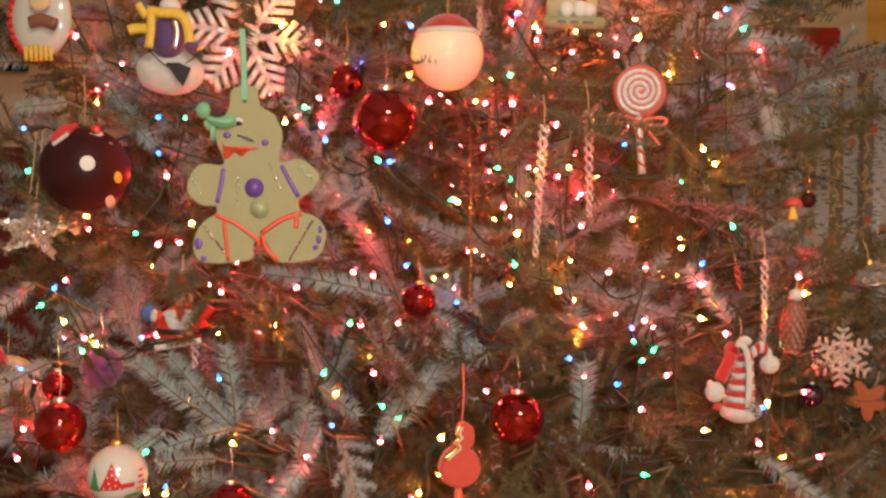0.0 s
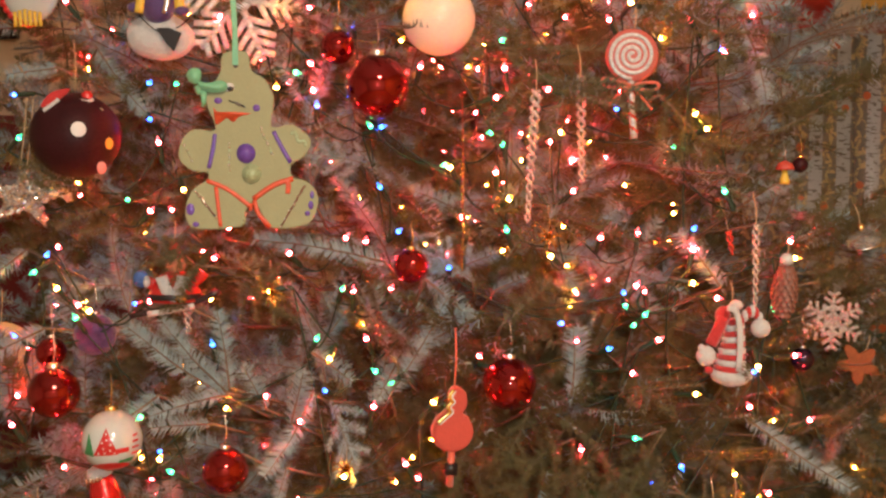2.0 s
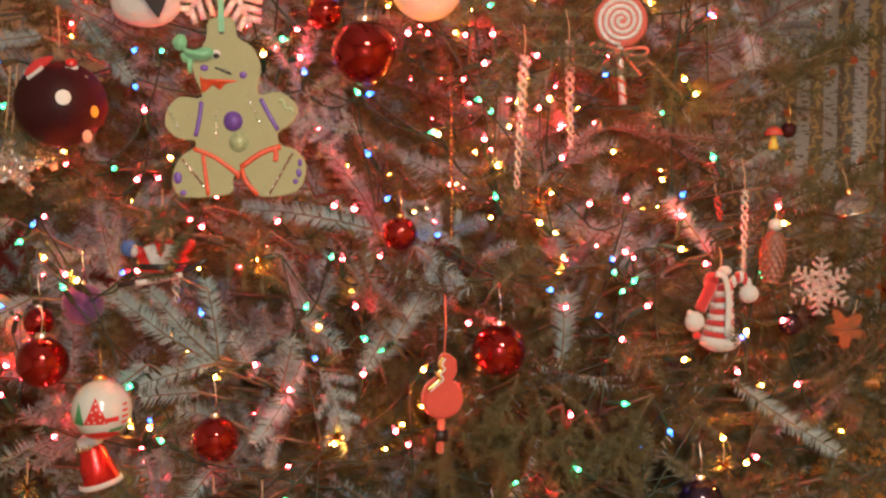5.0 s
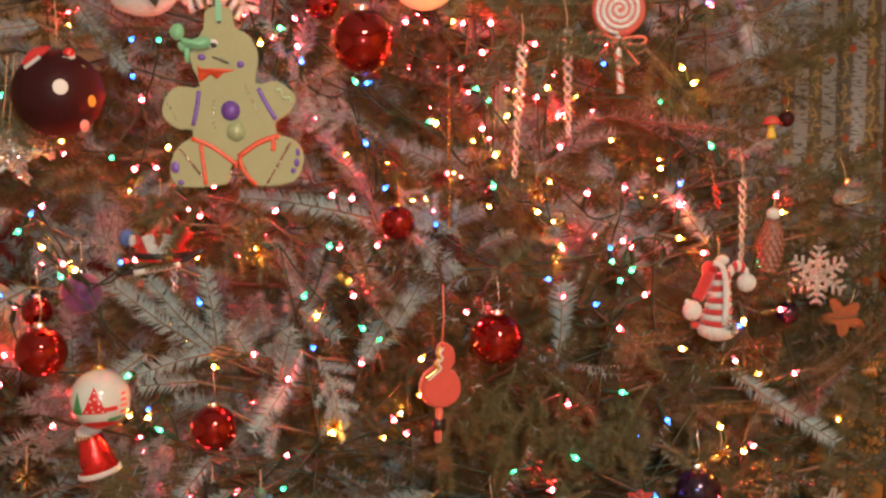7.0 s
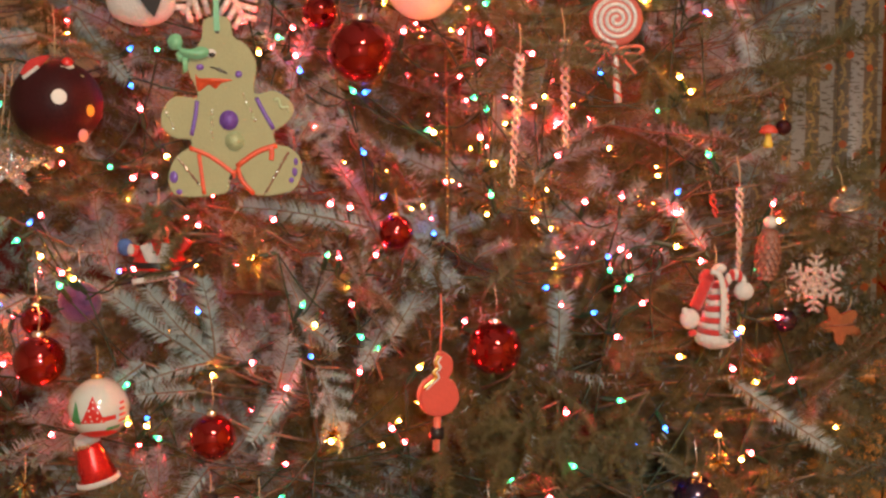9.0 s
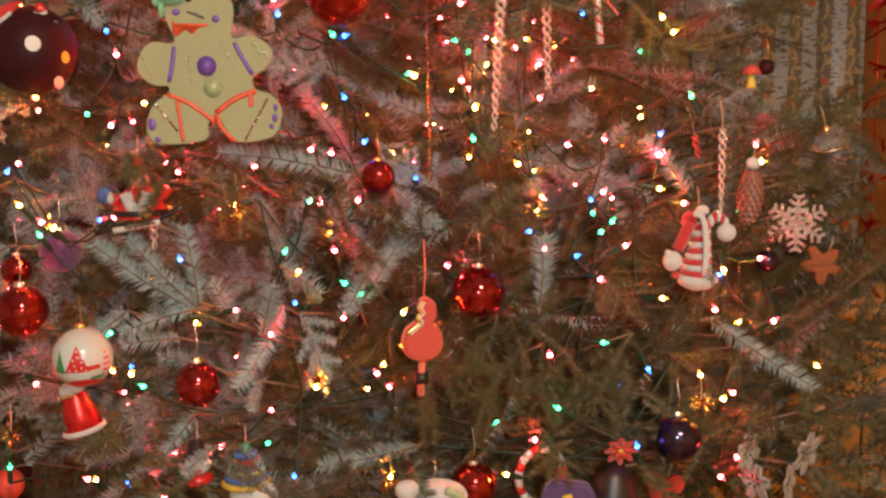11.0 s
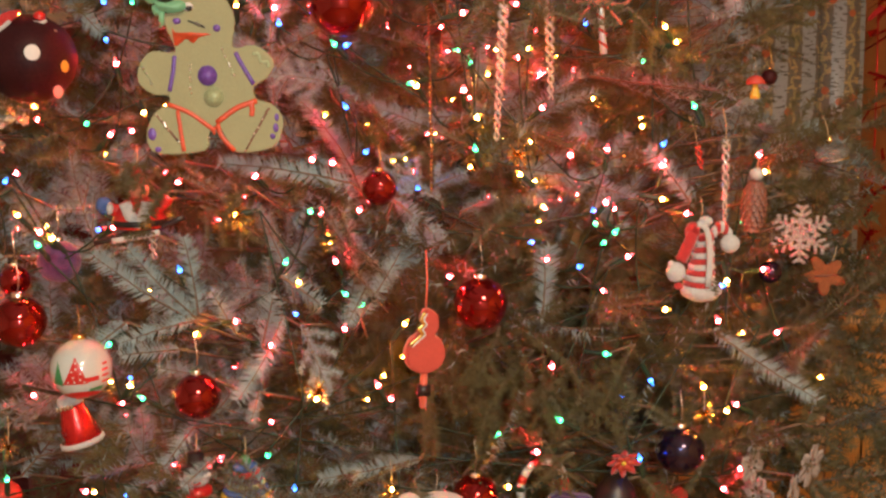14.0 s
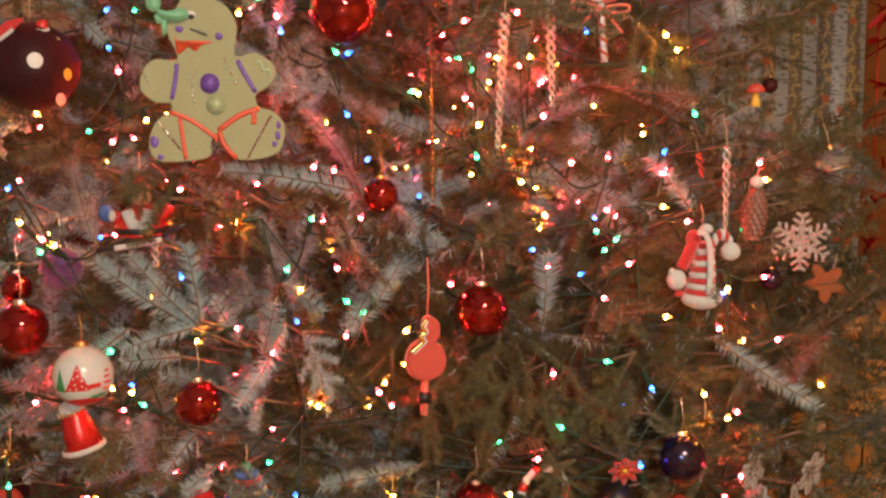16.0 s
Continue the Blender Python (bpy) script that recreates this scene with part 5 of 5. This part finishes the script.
def poinsettia(place):
    p = thing("poinsettia", place, "small red fabric poinsettia flower clipped in the branches", "ornament", "", (20, 0, 0))
    for ring, (n, ln, mt) in enumerate(((8, 46, RED_FELT), (6, 30, CORAL))):
        for k in range(n):
            a = k * math.tau / n + ring * 0.4
            o = part("petal", plate(smooth_outline([(0, 0), (11 * U, ln * U * 0.45), (0, ln * U), (-11 * U, ln * U * 0.45)], 3), 0.0012, 0, -0.002 - ring * 0.004), mt, p)
            o.matrix_local = Matrix.Rotation(a, 4, "Y") @ Matrix.Rotation(0.35, 4, "X")
    blob((0, 0), 6, YELLOW, p, "stamen", "yellow centre", (1, 0.8, 1), -0.008)
    dangling(p, 0, 40 * U, CORD, 0.0)
    p.scale = (0.72, 0.72, 0.72)


poinsettia((0.204, 1.042, 0.799))


def candy_ring(place):
    p = thing("candy_wreath", place, "red and white striped candy ring", "ornament", "", (0, 0, 15))
    n = 22
    for i in range(n):
        pts = [(44 * U * math.cos(a), 0, 52 * U * math.sin(a)) for a in ((i + t) * math.tau / n for t in (0, 0.5, 1))]
        part("candy_band", tube(pts, 8 * U, 8), RED if i % 3 == 0 else WHITE_GLOSS, p)
    dangling(p, 56 * U, 90 * U)


candy_ring((0.133, 1.089, 0.755))


def purple_figure(place):
    p = thing("felt_figure", place, "dark purple felt ornament with a yellow square patch", "ornament", "", (0, -8, 0))
    part("body", plate(smooth_outline(scaled([(-44, -50), (-38, 4), (-14, 22), (16, 12), (44, 0), (48, -50)]), 4), 0.014, 0.003, -0.007), PURPLE_FELT, p, "purple felt body", False)
    part("patch", block(-8 * U, 10 * U, -0.0095, -0.0065, -24 * U, -6 * U, 0.0006), YELLOW, p, "yellow square patch")
    part("patch_hole", block(-3 * U, 5 * U, -0.0105, -0.0085, -19 * U, -11 * U, 0.0004), CONE, p)
    dangling(p, 18 * U, 60 * U)


purple_figure((0.152, 1.051, 0.755))


def white_bird(place):
    p = thing("bird_ornament", place, "white and pale teal plush bird lying on a branch", "ornament", "", (0, 6, 0))
    blob((14, -6), 44, WHITE_CLOTH, p, "body", "white plush body", (1.1, 0.7, 0.62))
    blob((-44, 2), 22, WHITE_CLOTH, p, "head", "white plush head", (1.0, 0.8, 0.85), -0.008)
    stroke([(20, 14), (44, 4), (56, -20)], 9, SAGE, p, "wing", -0.016, "pale teal wing")
    dangling(p, 16 * U, 60 * U, SILVER)


white_bird((0.022, 1.034, 0.764))


def dark_bell(place):
    p = thing("bell_ornament", place, "black enamel bell with a silver rim", "ornament")
    part("body", lathe([(50 * U, -44 * U), (46 * U, -30 * U), (34 * U, 10 * U), (20 * U, 30 * U), (6 * U, 36 * U)], 28), BLACK, p, "black enamel body")
    part("rim", lathe([(48 * U, -50 * U), (54 * U, -47 * U), (53 * U, -42 * U), (48 * U, -41 * U)], 28), SILVER_GLITTER, p, "silver glitter rim")
    dangling(p, 36 * U, 60 * U)


dark_bell((0.206, 1.087, 0.749))
b = thing("felt_heart", (0.265, 1.114, 0.730), "flat red felt heart between the branches", "ornament", "", (0, 20, 10))
part("heart", plate(smooth_outline(scaled([(0, -40), (34, -4), (34, 22), (14, 28), (0, 12), (-14, 28), (-34, 22), (-34, -4)]), 4), 0.008, 0.002, -0.004), RED_BOX, b, "", False)
dangling(b, 20 * U, 60 * U)


def twig_ball(place):
    p = thing("twig_ball", place, "large pale ball wound with dark bare twigs", "ornament")
    r = 78 * U
    part("globe", ball(r, (0, 0, 0), (0.95, 0.9, 1.1), 36, 20), TAN, p)
    q = random.Random(8)
    for i in range(7):
        x0 = q.uniform(-40, 40)
        pts = [((x0 + q.uniform(-18, 18) * j / 3 + j * 6) * U, -r * 0.93 * math.sqrt(max(0.05, 1 - ((-60 + j * 32) / 92) ** 2)), (-60 + j * 32) * U) for j in range(5)]
        part("twig", tube(pts, 2.2 * U, 6, 0.5), OAK_DARK, p)
    stroke([(-30, 70), (-6, 84), (14, 92)], 22, RED_FELT, p, "red_leaf", -0.03, "red felt leaf")
    dangling(p, r, r + 0.04)


twig_ball((-0.476, 1.224, 0.944))
# the purple ball is a stand-in for purple cloth behind the branches
glass_ball((-0.358, 1.175, 0.984), 40 * U, "dull purple ball in place of cloth deep between the branches", PURPLE_FELT, SILVER)
glass_ball((-0.427, 1.164, 0.736), 30 * U, "orange-red ball with a green cap", CORAL, GREEN_PAINT)

# ---- behind the tree ----
cab = thing("oak_cabinet", (1.02, 2.25, 0), "honey oak cabinet standing against the wall", "cabinet")
part("body", block(-0.72, 0.60, -0.28, 0.45, 0.06, 0.71, 0.004), OAK, cab)
part("worktop", block(-0.74, 0.62, -0.32, 0.47, 0.71, 0.74, 0.006), OAK, cab, "rounded oak top")
part("plinth", block(-0.68, 0.56, -0.24, 0.42, 0.0, 0.06), OAK_DARK, cab, "dark plinth")
for k in range(3):
    x = -0.70 + k * 0.43
    d = part("door", block(x + 0.012, x + 0.42, -0.302, -0.28, 0.09, 0.69, 0.006), OAK, cab)
    part("panel", block(x + 0.07, x + 0.36, -0.309, -0.3025, 0.15, 0.63, 0.005), OAK, d)
    part("knob", ball(0.012, (x + 0.39, -0.318, 0.40), (1, 1, 1), 12, 8), SILVER, d, "metal knob")
gift = thing("tall_gift", (0.62, 2.06, 0.742), "tall gift box wrapped in birch-trunk printed paper", "gift")
part("box", block(-0.16, 0.175, -0.12, 0.12, 0, 0.652, 0.006), BIRCH, gift)
part("paper_fold", block(0.10, 0.1765, -0.1225, -0.1195, 0.005, 0.648), BIRCH, gift)
red = thing("red_gift_box", (0.66, 2.36, 0.742), "dark red printed gift box with pale lettering", "gift box")
part("box", block(-0.20, 0.115, -0.14, 0.14, 0, 0.75, 0.004), RED_BOX, red)
part("lid", block(-0.205, 0.12, -0.145, 0.145, 0.73, 0.765, 0.004), RED_BOX, red, "slightly darker lid")


def lettering(text, size, material, parent, m):
    """Flat raised letters in the built-in font, as one mesh part."""
    cu = bpy.data.curves.new("lettering", "FONT")
    cu.body, cu.size, cu.extrude, cu.align_x = text, size, 0.0008, "CENTER"
    ob = new("draft", cu)
    me = bpy.data.meshes.new_from_object(ob.evaluated_get(bpy.context.evaluated_depsgraph_get()))
    bpy.data.objects.remove(ob)
    me.materials.clear()
    me.materials.append(material)
    tx = obj("lettering", me, parent, "pale raised lettering")
    tx.matrix_local = m


lettering("JOY", 0.075, SALMON, red, pose(0.0, -0.146, 0.678, 90, 0, 0))


def garland(place, length):
    p = thing("foil_garland", place, "shiny red and gold foil garland hanging beside gifts", "garland")
    r = random.Random(21)
    for k in range(60):
        z = -length * r.random()
        a = r.uniform(0, math.tau)
        c = Vector((0.028 * math.cos(a) * r.random(), 0.028 * math.sin(a) * r.random(), z))
        d = Vector((r.uniform(-1, 1), r.uniform(-1, 1), r.uniform(-0.6, 0.6))).normalized() * r.uniform(0.012, 0.03)
        e = d.cross(Vector((r.uniform(-1, 1), r.uniform(-1, 1), r.uniform(-1, 1)))).normalized() * r.uniform(0.003, 0.007)
        bm = bmesh.new()
        q = [bm.verts.new(c + v) for v in (-d - e, d - e * 0.3, d * 1.1 + e, -d * 0.8 + e)]
        bm.faces.new((q[0], q[1], q[2]))
        bm.faces.new((q[0], q[2], q[3]))
        ext = bmesh.ops.solidify(bm, geom=bm.faces[:], thickness=0.0006)
        part("foil_strip", bm, (RED_FOIL, GOLD, RED_FOIL, SILVER)[k % 4] if k % 7 == 0 else RED_FOIL, p, "", False)
    part("string", tube([(0, 0, 0), (0.004, 0, -length / 2), (0, 0, -length)], 0.0015, 6), RED_FOIL, p)


garland((0.835, 1.98, 1.40), 0.655)
chest = thing("storage_box", (1.02, 2.30, 0.742), "chestnut brown wooden storage box on the cabinet", "box")
part("body", block(-0.13, 0.30, -0.16, 0.2, 0, 0.65, 0.004), OAK_MID, chest)
part("lid", block(-0.135, 0.305, -0.165, 0.205, 0.65, 0.68, 0.004), OAK, chest, "lighter lid")

chair = thing("armchair", (-1.05, 2.25, 0), "maroon upholstered armchair behind the tree", "armchair")
part("seat", block(-0.36, 0.40, -0.40, 0.35, 0.14, 0.46, 0.05), MAROON_CLOTH, chair)
part("backrest", block(-0.38, 0.46, 0.20, 0.42, 0.30, 1.29, 0.07), MAROON_CLOTH, chair)
for sx in (-0.46, 0.40):
    part("armrest", block(sx, sx + 0.16, -0.42, 0.36, 0.14, 0.66, 0.05), MAROON_CLOTH, chair)
for sx in (-0.34, 0.36):
    for sy in (-0.34, 0.30):
        part("leg", rod((sx, sy, 0), (sx, sy, 0.15), 0.018, 0.026), OAK_DARK, chair)
sign = thing("wall_sign", (-1.15, 2.742, 1.56), "black rectangular sign with white lettering on the wall", "sign")
part("board", block(-0.32, 0.145, -0.025, 0.004, -0.075, 0.075, 0.003), BLACK, sign)
lettering("a", 0.085, WHITE, sign, pose(0.09, -0.027, -0.022, 90, 0, 0))

# ---- small fill-ins between the branches ----
leaf = thing("felt_leaf", (0.451, 1.187, 0.948), "rust orange felt leaf at the branch tip", "ornament", "", (0, 25, 0))
RUST = surface("rust_felt", (0.22, 0.075, 0.025), 0.85, 0, 90, 0.3, 0.4)
lobes = [((30 + 10 * math.cos(5 * a * math.tau / 40)) * U * math.cos(a * math.tau / 40) * 1.2, (30 + 10 * math.cos(5 * a * math.tau / 40)) * U * math.sin(a * math.tau / 40)) for a in range(40)]
part("leaf", plate(lobes, 0.004, 0.001, -0.002), RUST, leaf, "", False)
part("vein", tube([(-20 * U, -0.003, -10 * U), (0, -0.0035, 0), (22 * U, -0.003, 12 * U)], 1.6 * U, 6), CONE, leaf, "darker vein")
dangling(leaf, 28 * U, 60 * U)
loop = thing("cord_loop", (0.217, 1.092, 1.030), "loose oval loop of dark green light cord", "cord", "", (0, -20, 0))
part("cord", tube([(36 * U * math.cos(a * math.tau / 28), 0.004 * math.sin(a), 26 * U * math.sin(a * math.tau / 28)) for a in range(27)], 2.4 * U, 7), CORD, loop)
glass_ball((0.378, 1.147, 0.960), 22 * U, "small dark blue mirrored glass ball", BLUE_GLASS)


# gold metal strands stand in for needles that a warm bulb lights yellow
def lit_needle_burst(place, r, label="gold strands that imitate needles lit by a warm bulb"):
    p = thing("lit_needles", place, label, "ornament", "tinsel picks")
    q = random.Random(int(place[0] * 1000) + 50)
    for k in range(22):
        a, e = q.uniform(0, math.tau), q.uniform(-0.9, 0.4)
        d = Vector((math.cos(a) * math.cos(e), math.sin(e), math.sin(a) * math.cos(e))) * r * q.uniform(0.6, 1.0)
        part("strand", tube([(0, 0, 0), d * 0.6 + Vector((0, 0, 0.001)), d], 0.0007, 4, 0.4), GOLD, p)
    dangling(p, 0, 0.03)


lit_needle_burst((-0.161, 1.086, 1.038), 36 * U)
lit_needle_burst((-0.087, 1.069, 0.867), 32 * U)
lit_needle_burst((-0.019, 1.054, 0.769), 32 * U)
lit_needle_burst((0.296, 1.092, 0.827), 30 * U)
lit_needle_burst((0.111, 1.097, 1.090), 32 * U)
lit_needle_burst((-0.403, 1.115, 0.806), 34 * U)
